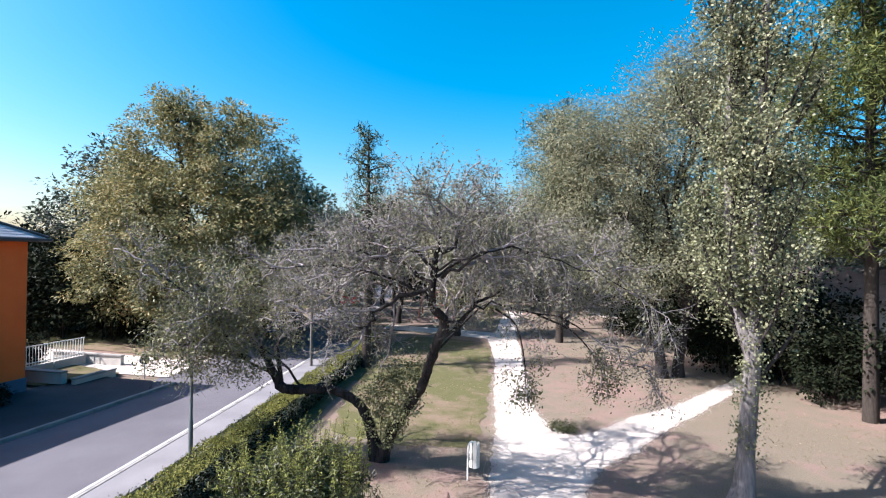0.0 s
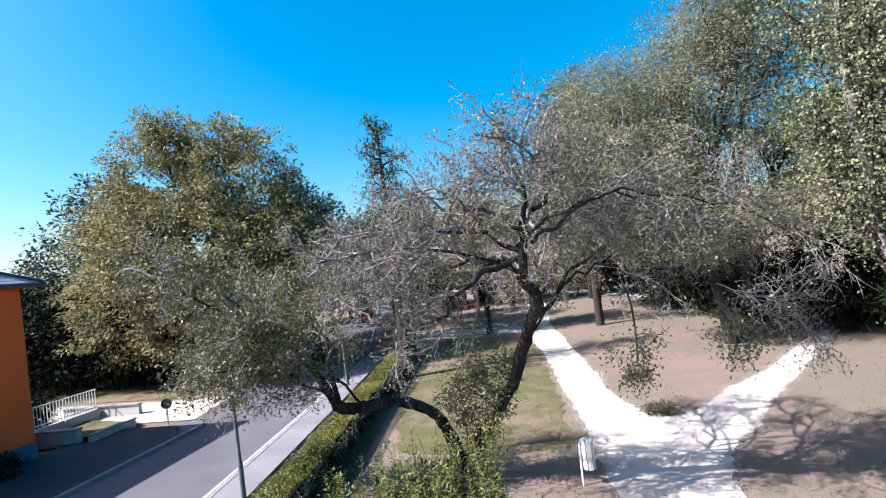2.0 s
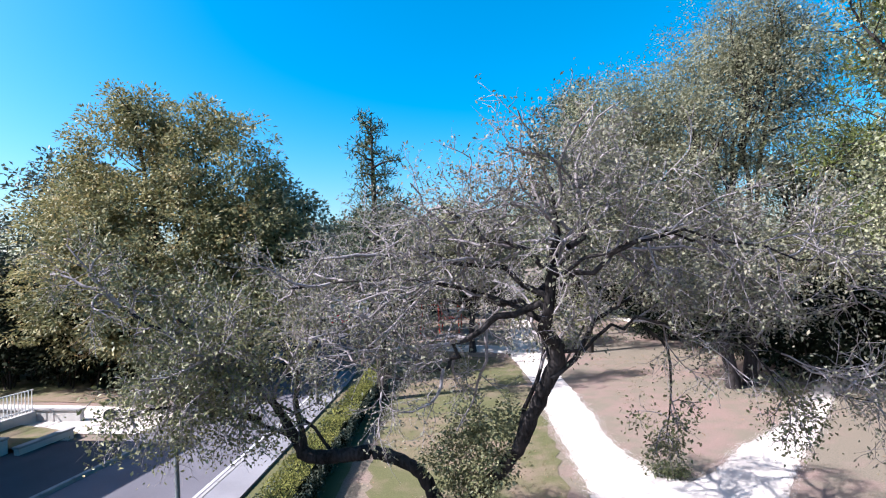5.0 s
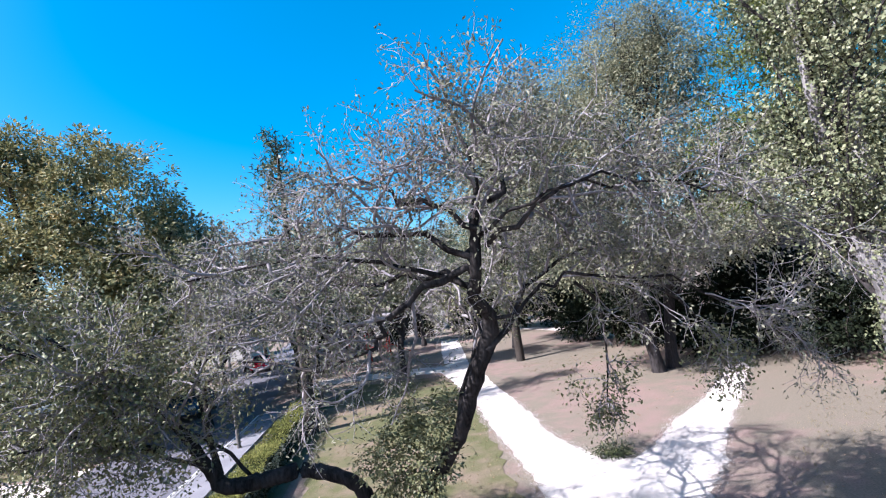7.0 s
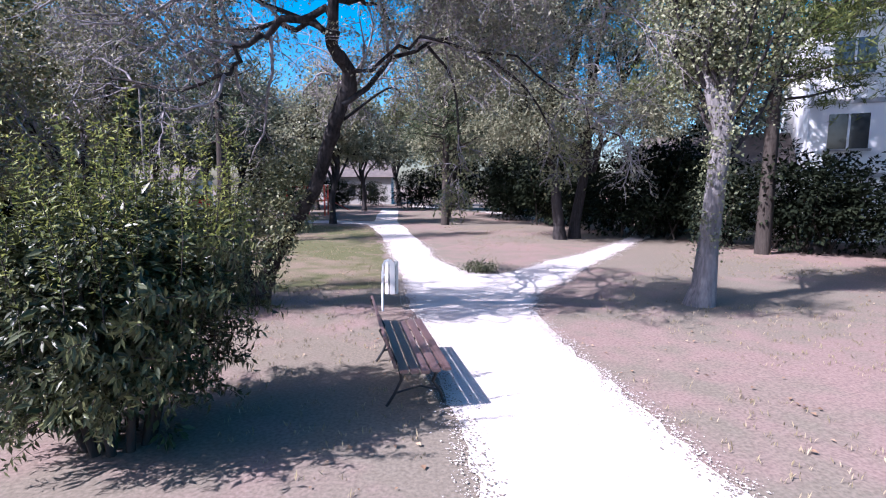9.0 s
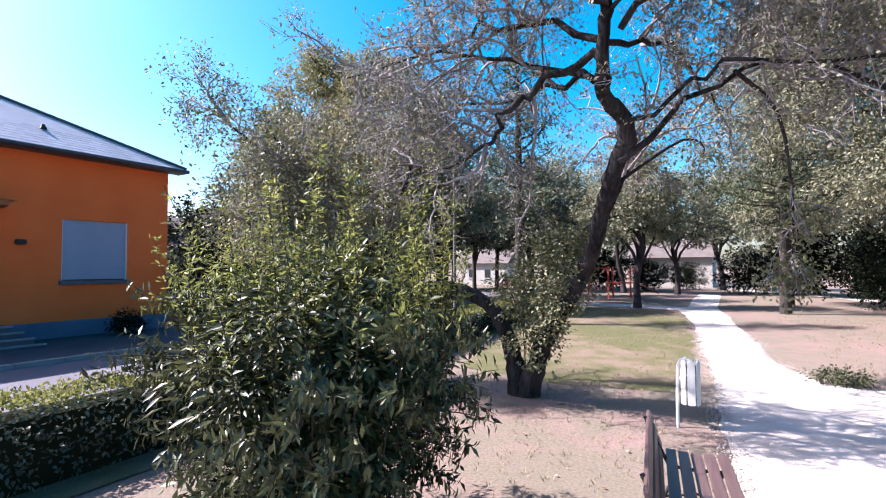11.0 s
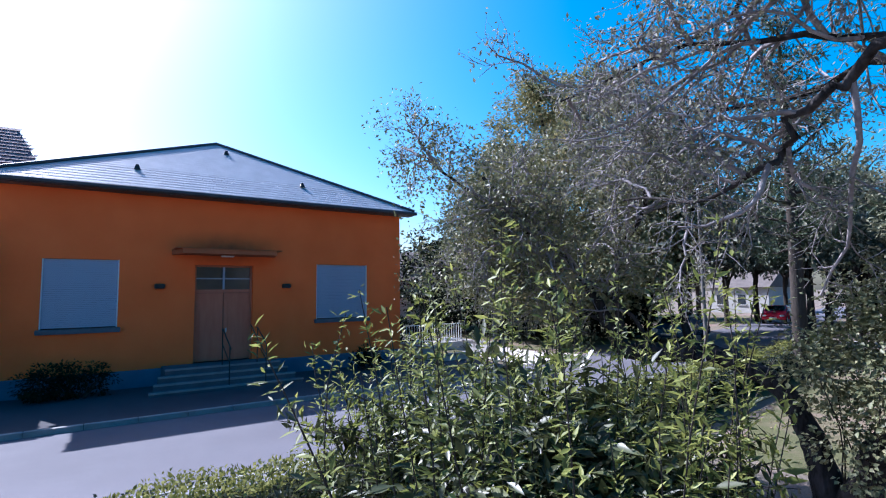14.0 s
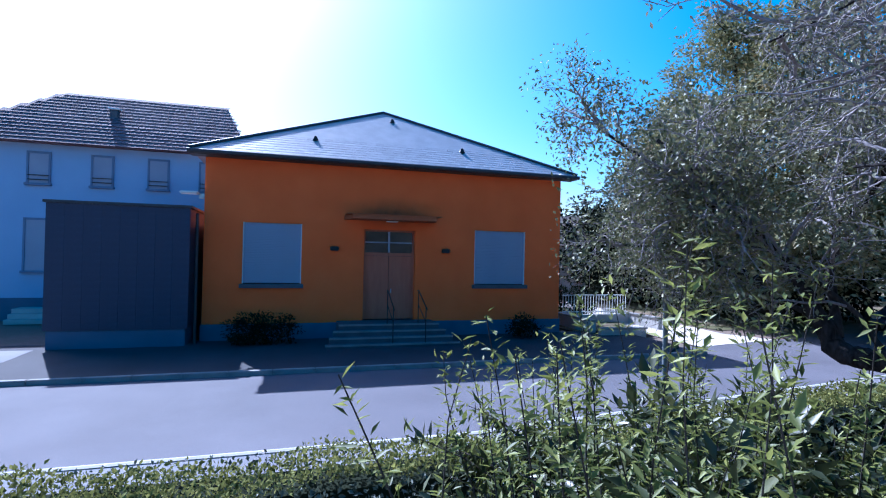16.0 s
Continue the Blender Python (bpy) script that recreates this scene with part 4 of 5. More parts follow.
    for lb in drooping:
        q = flowing(crown(lb), 3)
        wd.add(q, np.linspace(0.026, 0.008, len(q)), 6)
        ramify(rg, tw, leafy_sites, q, 0.026, lv_leafy)
    ramify(rg, tw, right_sites, main[8:], 0.06, lv)
    ramify(rg, tw, left_sites, left[7:], 0.08, lv)
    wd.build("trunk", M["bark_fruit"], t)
    tw.build("twig_mass", M["twig"], t, "dense bare grey twigs")
    rg.shuffle(right_sites)
    left_sites = [c for c in left_sites if c[:, 2].min() > 1.9]
    place_leaves("crown", leaves_on(rg, right_sites, 6, 0.055, 0.06), 0.5, M["leaf_fruit"], t, "sparse grey-green leaves")
    outer = [c for c in right_sites if c[:, 0].mean() > 1.7 and c[:, 2].mean() > 4.3]
    place_leaves("crown", leaves_on(rg, outer, 4, 0.06, 0.08), 0.5, M["leaf_fruit"], t, "fuller grey-green leaves in the upper crown")
    place_leaves("crown", leaves_on(rg, leafy_sites, 14, 0.068, 0.11), 0.55, M["leaf_olive"], t, "leafy drooping branch ends")
    place_leaves("crown", leaves_on(rg, left_sites, 10, 0.072, 0.12), 0.5, M["leaf_olive"], t, "fuller olive leaves on the low limb")
    return t


gnarled_tree()


def ivy():
    rg = np.random.default_rng(5)
    t = tree("ivy_shrub", (-2.0, 14.0, 0), "dense green ivy mound climbing the tree's foot", category="shrub")
    wd = Wood()
    for k in range(9):
        a = k * 0.7
        wd.add(wander(rg, (-0.3 + 0.16 * math.cos(a), 0.35 + 0.16 * math.sin(a), 0.1), (0.35, -0.28, 1), 2.0, 6, 0.12, 0.05), np.linspace(0.012, 0.004, 7), 5)
    wd.build("stem_work", M["bark"], t)
    lobes = [(0.0, -0.05, 1.2, 0.5, 0.42, 0.6), (-0.4, 0.0, 1.9, 0.42, 0.42, 0.5), (0.4, -0.25, 1.9, 0.52, 0.5, 0.7), (0.75, -0.4, 2.5, 0.36, 0.36, 0.6), (0.1, -0.1, 2.55, 0.45, 0.4, 0.5)]
    place_leaves("foliage", clump_leaves(rg, lobes, 230, 32, 0.22, 0.06, 0.2), 0.7, M["leaf_olive"], t)


ivy()


def poplar():
    rg = np.random.default_rng(21)
    t = tree("poplar", (6.5, 14.0, 0), "tall slim poplar with pale ridged bark and small pale leaves")
    wd, tw, sites = Wood(), Wood(), []
    trunk = np.array([(-0.12, 0, -0.1), (-0.03, 0, 0.4), (0.0, 0, 1.2), (0.08, 0, 2.4), (0.15, 0, 3.6), (0.2, 0.05, 5), (0.25, 0, 7), (0.35, 0, 9), (0.4, 0, 11), (0.45, 0.05, 13), (0.45, 0.1, 15.5)])
    wd.add(trunk, [0.32, 0.23, 0.19, 0.18, 0.18, 0.15, 0.13, 0.11, 0.09, 0.06, 0.03], 12)
    stem2 = np.array([(0.1, 0, 3.4), (-0.15, 0.12, 4.4), (-0.3, 0.15, 6), (-0.35, 0.1, 8), (-0.3, 0.15, 10), (-0.35, 0.1, 12.5)])
    wd.add(stem2, [0.14, 0.12, 0.11, 0.09, 0.06, 0.03], 9)
    lv = [{"n": 40, "len": 2.7, "r": 0.05, "wob": 0.1, "lift": 0.22, "ang": 42, "seg": 6, "sides": 5, "from": 0.02}, {"n": 9, "len": 1.0, "r": 0.014, "wob": 0.2, "lift": 0.15, "ang": 50, "seg": 3, "sides": 3}]
    ramify(rg, tw, sites, trunk[3:], 0.1, lv)
    lv2 = [dict(lv[0], n=26, len=2.4), lv[1]]
    ramify(rg, tw, sites, stem2, 0.07, lv2)
    wd.build("trunk", M["bark_pale"], t)
    tw.build("branchwork", M["bark"], t)
    place_leaves("crown", leaves_on(rg, sites, 72, 0.068, 0.15, 0.3), 0.8, M["leaf_poplar"], t)
    sprouts = []
    for s in rg.random(420):
        q = along(trunk[2:7], s * 0.999)[0]
        sprouts.append(np.array([q, q + rg.normal(size=3) * np.array([0.2, 0.2, 0.25])]))
    place_leaves("trunk_foliage", leaves_on(rg, sprouts, 16, 0.06, 0.06), 0.8, M["leaf_poplar"], t, "leafy shoots straight from the trunk")


poplar()


def broad_tree(name, at, label, height, trunk_r, lobes, clumps, per, clump_r, size, ratio, leaf, bark="bark", limbs=9, seed=1, shell=0.55, bole=0.25, group="", twiggy=0, stems=((0, 0),)):
    """A trunk that splits into limbs reaching into the lobes of a leafy crown."""
    rg = np.random.default_rng(seed)
    t = tree(name, at, label, group)
    wd, tw, sites = Wood(), Wood(), []
    top = height * bole
    for sx, sy in stems:
        trunk = wander(rg, (sx, sy, -0.1), (sx * 0.25, sy * 0.25, 1), top + 0.1, 6, 0.06, 0.1)
        wd.add(trunk, [trunk_r * 1.35] + list(np.linspace(trunk_r, trunk_r * 0.75, 6)), 10)
        for k in range(limbs):
            l = lobes[(k + int(rg.integers(2))) % len(lobes)]
            target = np.array(l[:3]) + sphere_dirs(rg, 1)[0] * np.array(l[3:6]) * 0.55
            a = trunk[-1] if k % 2 else trunk[4]
            n = 7
            s = np.linspace(0, 1, n)[:, None]
            p = a + (target - a) * s
            p[:, 2] += (np.sin(s[:, 0] * np.pi) * 0.12 * np.linalg.norm(target - a))
            p[1:-1] += rg.normal(size=(n - 2, 3)) * 0.14
            wd.add(p, np.linspace(trunk_r * 0.5, 0.03, n), 6)
            ramify(rg, tw, sites, p, trunk_r * 0.3, [{"n": 6, "len": height * 0.17, "r": 0.05, "wob": 0.2, "lift": 0.08, "ang": 50, "seg": 4, "sides": 4, "from": 0.35}] + ([{"n": 5, "len": height * 0.08, "r": 0.018, "wob": 0.25, "lift": 0.05, "ang": 50, "seg": 3, "sides": 3}, {"n": 4, "len": height * 0.045, "r": 0.009, "wob": 0.25, "ang": 45, "seg": 2, "sides": 3}] if twiggy else []))
    wd.build("trunk", M[bark], t)
    tw.build("branchwork", M[bark], t)
    place_leaves("crown", clump_leaves(rg, lobes, clumps, per, clump_r, size, shell), ratio, M[leaf], t)
    if twiggy:
        place_leaves("crown", leaves_on(rg, sites, twiggy, size * 0.8, 0.2), ratio, M[leaf], t)
    return t


# spreading tree with a pair of trunks
broad_tree("spreading_tree", (7.6, 26.9, 0), "large spreading tree on two trunks with fine brownish foliage", 16, 0.24,
           [(0, 0, 10.5, 4.2, 4, 3.6), (2.5, 0.5, 13.2, 2.6, 3, 2.6), (-3.4, -0.5, 8.0, 3.0, 3, 3.0), (-2.2, 0, 11.2, 2.6, 2.6, 2.2), (3.8, 0, 8.0, 2.4, 3, 2.2), (-1.5, -1.5, 5.2, 3.2, 2.6, 1.7), (0.5, 0, 14, 2.6, 2.4, 2.0), (2.5, -2, 5.5, 2.0, 2, 1.5), (-5.4, -0.5, 8.2, 2.3, 2.6, 2.3), (-4.8, 0, 11.4, 2.3, 2.4, 2.1)],
           2400, 62, 0.8, 0.12, 0.42, "leaf_grey", seed=31, shell=0.25, bole=0.28, twiggy=14, stems=((-0.4, -0.2), (0.35, 0.2)), limbs=8)

chest_lobes = [(-1.2, 0, 11.4, 3.0, 3.2, 3.4), (3.0, 0.5, 10.6, 3.2, 3.4, 3.3), (-4.0, 0, 8.2, 3.0, 3.2, 3.6), (0.5, -1.5, 7.2, 4.8, 3.4, 3.8), (5.2, 0, 7.2, 2.6, 3.0, 3.4), (-4.6, -0.5, 4.4, 3.0, 3, 2.8), (3.4, -1, 4.4, 3.8, 3, 2.6), (-0.8, 0, 14.0, 1.6, 1.8, 1.6), (2.9, 0, 13.2, 1.5, 1.8, 1.3), (0.2, -1.2, 3.6, 3.4, 2.6, 2.2)]
chest = broad_tree("chestnut_tree", (-19.4, 28.5, 0), "broad chestnut turning yellow and rust at its top", 15, 0.38, chest_lobes, 2300, 52, 0.62, 0.2, 0.45, "leaf_chestnut", "bark_dark", seed=41, shell=0.62)

dark_lobes = [(0, 0, 8.5, 4.5, 4.5, 4.2), (2.5, 1, 6, 3.5, 3.5, 3.2), (-2.8, -1, 6, 3.5, 3.5, 3.2), (0.5, 0, 12, 2.6, 2.6, 2.2), (0, -1, 3.8, 4, 3.6, 2.2)]
dark = broad_tree("dark_tree", (-30.0, 33.5, 0), "tall dark green broadleaf tree", 14, 0.32, dark_lobes, 560, 24, 0.75, 0.31, 0.55, "leaf_deep", "bark_dark", seed=51, group="trees round the park")
olive = broad_tree("park_tree", (*swung(-10.5, 34), 0), "olive-brown broadleaf tree in dry leaf", 11, 0.22,
                   [(0, 0, 7.5, 3.0, 3.0, 2.6), (1.6, 0.4, 6.0, 2.2, 2.2, 2.0), (-1.6, -0.4, 6.0, 2.2, 2.2, 2.0), (0, 0, 9.4, 1.7, 1.7, 1.5)], 330, 28, 0.6, 0.24, 0.5, "leaf_grey", seed=61, shell=0.35, bole=0.36, group="trees round the park", twiggy=2)
lime = broad_tree("street_tree", (*swung(-15.5, 40), 0), "dense dark street tree with a bare trunk", 10, 0.2,
                  [(0, 0, 7.2, 2.8, 2.8, 2.6), (1.2, 0.6, 5.6, 2.2, 2.2, 1.6), (-1.2, -0.6, 5.6, 2.2, 2.2, 1.6)], 330, 28, 0.5, 0.25, 0.55, "leaf_deep", "bark_dark", seed=71, bole=0.36, group="trees along the road")


def again(ob, x, y, s, turn, label=""):
    c = copy_thing(ob, pose(*swung(x, y), 0, 0, 0, turn))
    c.scale = (s, s, s)
    if label:
        c["label"] = label
    return c


for x, y, s, a in ((-35.0, 52.7, 0.9, 40), (-42.4, 62.5, 1.1, 120), (-26.0, 62.4, 1.0, 200), (17.5, 45, 0.8, 20), (24, 34, 0.85, 70), (21.8, 13, 0.75, 260), (-1, 92, 1.0, 10)):
    again(dark, x, y, s, a)
for x, y, s, a in ((0.1, 39.5, 0.9, 30), (9.0, 44.5, 1.0, 90), (-5.5, 46, 1.0, 150), (3, 58, 1.0, 200), (11, 56, 1.1, 40), (-1.8, 60, 1.1, 300), (17, 52, 1.1, 10), (-10, 62, 1.1, 77), (8, 70, 1.2, 240), (20, 70, 1.2, 120)):
    again(olive, x, y, s, a)
for x, y, s, a in ((-15.6, 47, 1.05, 60), (-15.4, 54, 1.0, 130), (-15.5, 62, 1.1, 220), (-6.8, 41, 0.95, 310), (-6.9, 52, 1.0, 20), (-6.9, 68, 1.1, 110), (-16, 74, 1.1, 170), (-20, 60, 1.1, 15)):
    again(lime, x, y, s, a)


def pine(name, at, label, height, spread, leaf, seed, tiers=11, bare=0.2, group="", dens=1.0, shape=0.82):
    """A straight trunk with tiered, drooping-tipped boughs carrying needle tufts."""
    rg = np.random.default_rng(seed)
    t = tree(name, at, label, group)
    wd = Wood()
    wd.add([(0, 0, -0.1), (0.03, 0, height * 0.3), (0, 0.04, height * 0.7), (0, 0, height)], [0.26, 0.2, 0.12, 0.02], 8)
    wd.build("trunk", M["bark_dark"], t)
    wd = Wood()
    P, D = [], []
    nb = tiers * 6
    for k in range(nb):
        u = (k + rg.random()) / nb
        z = height * (bare + (0.985 - bare) * u ** 0.88)
        reach = spread * (1 - shape * u ** 1.7)
        a = k * 2.4 + rg.random() * 0.6
        r = reach * (0.4 + 0.85 * rg.random())
        b = wander(rg, (0, 0, z), (math.cos(a), math.sin(a), rg.uniform(-0.05, 0.5)), r, 6, 0.16, 0.02)
        wd.add(b, np.linspace(0.06, 0.012, 7), 4)
        n = int(70 * dens * (0.3 + r / spread))
        q = np.array([along(b, 0.3 + 0.7 * rg.random())[0] for _ in range(n)])
        c = q + rg.normal(size=(n, 3)) * np.array([0.34, 0.34, 0.24]) * (0.4 + r / 4)
        for _ in range(5):
            P.append(c + rg.normal(size=(n, 3)) * 0.05)
            D.append(sphere_dirs(rg, n) + np.array([0, 0, 0.5]))
    P, D = np.concatenate(P), np.concatenate(D)
    tagged(wd.build("branchwork", M["bark_dark"], t), kind="stuff")
    place_leaves("needles", (P, D, sphere_dirs(rg, len(P)), 0.28 * (0.6 + 0.6 * rg.random(len(P)))), 0.16, M[leaf], t)
    return t


pine("pine", (2.6, 35.5, 0), "dark green pine standing behind the park trees", 15.1, 3.8, "needle", 81, 14, 0.28, dens=1.05, shape=0.6)
pine("slender_conifer", (-6.9, 25.3, 0), "thin-tiered conifer with wispy boughs", 11.8, 2.2, "needle", 82, 6, 0.3, dens=0.5, shape=0.72)
pine("tall_conifer", (12.9, 21.5, 0), "tall conifer with yellow-green bough tips", 19, 4.6, "needle_light", 83, 20, 0.27, dens=1.6)
pine("tall_conifer", (20.5, 13.0, 0), "tall dark conifer near the apartment block", 17, 4.2, "needle", 84, 14, 0.12, dens=0.8)


def bush(name, at, label, lobes, clumps, per, clump_r, size, ratio, leaf, seed, group=""):
    rg = np.random.default_rng(seed)
    t = tree(name, at, label, group, "shrub")
    wd = Wood()
    for l in lobes:
        for k in range(5):
            p = np.array([0, 0, 0]) + rg.normal(size=3) * np.array([l[3] * 0.3, l[4] * 0.3, 0])
            q = np.array(l[:3]) + sphere_dirs(rg, 1)[0] * np.array(l[3:6]) * 0.7
            p += np.array([l[0], l[1], 0]) * 0.6
            wd.add([p, (p + q) / 2 + rg.normal(size=3) * 0.1, q], [0.035, 0.025, 0.01], 5)
    tagged(wd.build("stem_work", M["bark_dark"], t), kind="stuff")
    place_leaves("foliage", clump_leaves(rg, lobes, clumps, per, clump_r, size, 0.4), ratio, M[leaf], t)
    return t


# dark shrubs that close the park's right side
# Their leaf colour carries the deep shade of the trees above.
scr = bush("dark_shrub", (*swung(15.6, 27.5), 0), "tall evergreen shrub with deep shade put into its leaf colour", [(0, 0, 2.0, 2.2, 2.0, 2.1), (1.2, -0.8, 2.8, 1.8, 1.8, 1.9), (-1.2, 0.6, 2.2, 1.8, 1.8, 1.9)], 330, 22, 0.45, 0.2, 0.55, "leaf_shade_dark", 91, "shrubs along the boundary")
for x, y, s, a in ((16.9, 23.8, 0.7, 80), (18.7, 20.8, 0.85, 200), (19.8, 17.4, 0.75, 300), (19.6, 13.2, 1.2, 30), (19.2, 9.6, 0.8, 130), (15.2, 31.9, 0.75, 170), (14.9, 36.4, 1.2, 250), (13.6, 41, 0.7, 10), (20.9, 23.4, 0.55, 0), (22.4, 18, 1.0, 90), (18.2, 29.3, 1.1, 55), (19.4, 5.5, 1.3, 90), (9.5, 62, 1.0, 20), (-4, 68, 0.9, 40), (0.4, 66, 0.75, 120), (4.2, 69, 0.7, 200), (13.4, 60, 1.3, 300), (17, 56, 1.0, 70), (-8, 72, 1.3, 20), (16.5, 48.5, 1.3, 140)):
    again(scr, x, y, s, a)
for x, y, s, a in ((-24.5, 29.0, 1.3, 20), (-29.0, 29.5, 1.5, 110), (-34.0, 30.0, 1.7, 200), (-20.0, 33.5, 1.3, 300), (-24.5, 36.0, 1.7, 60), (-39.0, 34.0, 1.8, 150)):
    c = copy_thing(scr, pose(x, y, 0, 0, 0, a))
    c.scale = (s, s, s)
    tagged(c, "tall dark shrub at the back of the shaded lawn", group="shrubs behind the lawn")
bush("island_bush", (2.5, 18.0, 0), "low straggly dark bush between the two paths", [(0, 0, 0.15, 0.42, 0.34, 0.17)], 45, 30, 0.16, 0.055, 0.5, "leaf_laurel", 92)
bush("yellow_bush", (9.6, 36.5, 0), "yellow-green leafy bush at the shady edge", [(0, 0, 1.6, 1.1, 1.0, 1.6)], 150, 34, 0.35, 0.14, 0.6, "leaf_poplar", 93)
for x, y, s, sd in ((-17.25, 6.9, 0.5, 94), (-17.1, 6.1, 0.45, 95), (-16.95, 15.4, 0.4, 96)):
    bush("facade_bush", (max(x, -17.25), y, 0.1), "small dark bush against the house plinth", [(0, 0, s, s * 1.05, s * 1.3, s)], 60, 26, 0.2, 0.09, 0.5, "leaf_shade_dark", sd, "bushes before the house")


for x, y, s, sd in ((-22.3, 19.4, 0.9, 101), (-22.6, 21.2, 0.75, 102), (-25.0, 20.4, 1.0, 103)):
    bush("garden_shrub", (x, y, 0.1), "dense dark shrub behind the white railing", [(0, 0, s, s * 0.9, s * 1.1, s)], 110, 26, 0.3, 0.11, 0.5, "leaf_shade_dark", sd, "shrubs beside the house")


def laurel():
    """The big shrub close to the flight: clumped leafy flanks and upright young shoots."""
    rg = np.random.default_rng(7)
    t = tree("laurel_shrub", (-1.95, 8.85, 0), "large leafy evergreen shrub with upright young shoots", category="shrub")
    wd = Wood()
    groups = {"old": [], "young": []}
    peak = np.array([0.55, -0.25])
    heads = [(rg.random() * 2 * np.pi, rg.random()) for _ in range(54)]
    for k in range(470):
        young = k < 140
        if young:  # crown shoots
            a, u = rg.random() * 2 * np.pi, rg.random() ** 0.55
            base = np.array([1.05 * u * math.cos(a), 1.0 * u * math.sin(a), 0.9 + 0.6 * rg.random()])
            d = np.array([math.cos(a) * 0.14 * u, math.sin(a) * 0.14 * u, 1.0])
            off = np.linalg.norm(base[:2] - peak)
            tall = rg.random() < 0.4
            top = (3.24 if tall else 2.66) - (0.5 if tall else 0.2) * off - (0.3 if tall else 0.45) * rg.random()
            L = max(0.6, top - base[2])
        else:  # flank shoots, gathered into heads with hollows between
            a, zz = heads[k % len(heads)]
            a, zz = a + rg.normal() * 0.1, min(1.0, max(0.0, zz + rg.normal() * 0.05))
            r = (0.5 + 0.36 * rg.random() + 0.22 * math.sin(zz * 3.1)) * (0.43 + 0.55 * min(1, zz * 1.6))
            base = np.array([r * math.cos(a), r * math.sin(a), 0.3 + 1.65 * zz])
            d = np.array([math.cos(a), math.sin(a), 0.35]) + rg.normal(size=3) * 0.3
            L = 0.36 + 0.3 * rg.random()
        p = wander(rg, base, d, L, 5, 0.09, 0.03 if young else -0.1)
        wd.add(p, np.linspace(0.006, 0.002, 6), 4)
        n = int(L * (92 if young else 80))
        for j in range(n):
            s = 0.08 + 0.92 * j / n
            q, dd = along(p, min(s, 0.999))
            az = j * 2.4 + rg.random() * 0.8
            side = unit(np.cross(dd, np.array([math.cos(az), math.sin(az), 0.3])))
            w = side * (0.8 if young else 1.0) + dd * (0.6 if young else 0.2) + np.array([0, 0, -0.25 if young else -0.5]) + rg.normal(size=3) * (0.25 if young else 0.4)
            q = q + rg.normal(size=3) * 0.02
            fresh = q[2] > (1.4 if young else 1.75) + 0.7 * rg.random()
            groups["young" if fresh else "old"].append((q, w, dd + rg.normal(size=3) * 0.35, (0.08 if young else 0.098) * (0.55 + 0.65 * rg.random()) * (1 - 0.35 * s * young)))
    for k in range(12):
        a = k * 0.55
        wd.add([(0.25 * math.cos(a), 0.25 * math.sin(a), -0.05), (0.45 * math.cos(a), 0.45 * math.sin(a), 0.8), (0.7 * math.cos(a), 0.7 * math.sin(a), 1.7)], [0.04, 0.03, 0.012], 6)
    wd.build("stem_work", M["bark_dark"], t)
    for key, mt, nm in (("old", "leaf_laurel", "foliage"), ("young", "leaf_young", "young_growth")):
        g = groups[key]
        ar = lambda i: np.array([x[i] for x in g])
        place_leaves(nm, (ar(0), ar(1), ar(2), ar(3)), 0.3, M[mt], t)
    inner = clump_leaves(rg, [(0, 0, 1.1, 0.74, 0.74, 0.9), (0, 0, 1.65, 0.94, 0.94, 0.65)], 560, 32, 0.24, 0.1, 0.25)
    place_leaves("inner_foliage", inner, 0.36, M["leaf_laurel"], t)


laurel()


def hedge():
    rg = np.random.default_rng(13)
    t = thing("hedge", (0, 0, 0), "clipped low hedge beside the road, coloured sunlit on top and shaded at the sides", "hedge")
    x0, x1, y0, y1, h = -5.95, -5.15, -6.0, 31.0, 0.84
    # Solid block whose dark colour stands for the shaded inside of the hedge.
    part("shade_core", prism(ribbon(x0 + 0.12, x1 - 0.12, y0 + 0.1, y1 - 0.1), 0.0, h - 0.12), M["leaf_shade_dark"], t)
    def face(n, top):
        y = y0 + (y1 - y0) * rg.random(n)
        if top:
            x, z = x0 + (x1 - x0) * rg.random(n), np.full(n, h) + rg.normal(size=n) * 0.035
            d = np.array([0, 0, 1.0])
        else:
            s = rg.random(n) < 0.5
            x, z = np.where(s, x0, x1) + rg.normal(size=n) * 0.04, 0.05 + (h - 0.05) * rg.random(n) ** 0.8
            d = np.stack([np.where(s, -1.0, 1.0), np.zeros(n), np.full(n, 0.2)], 1)
        wob = 0.06 * np.sin(y * 1.7) + 0.04 * np.sin(y * 4.3)
        swing = -0.13 * np.clip(np.minimum(y, 30) - 10, 0, None) - 0.22 * np.clip(y - 30, 0, None)
        pos = np.stack([x + swing + wob * (0 if top else 1), y, z + (wob if top else 0)], 1)
        return pos, sphere_dirs(rg, n) + d * 0.8, sphere_dirs(rg, n) + d, (0.035 if top else 0.045) + 0.035 * rg.random(n)
    # Lighter leaves paint the sunlit top, darker ones the shaded sides.
    place_leaves("sunlit_top_foliage", face(34000, True), 0.6, M["leaf_hedge_lit"], t, "clipped top with sunlight put into its yellow-green leaves")
    place_leaves("shaded_side_foliage", face(27000, False), 0.55, M["leaf_deep"], t)


hedge()

# ---- bench ----


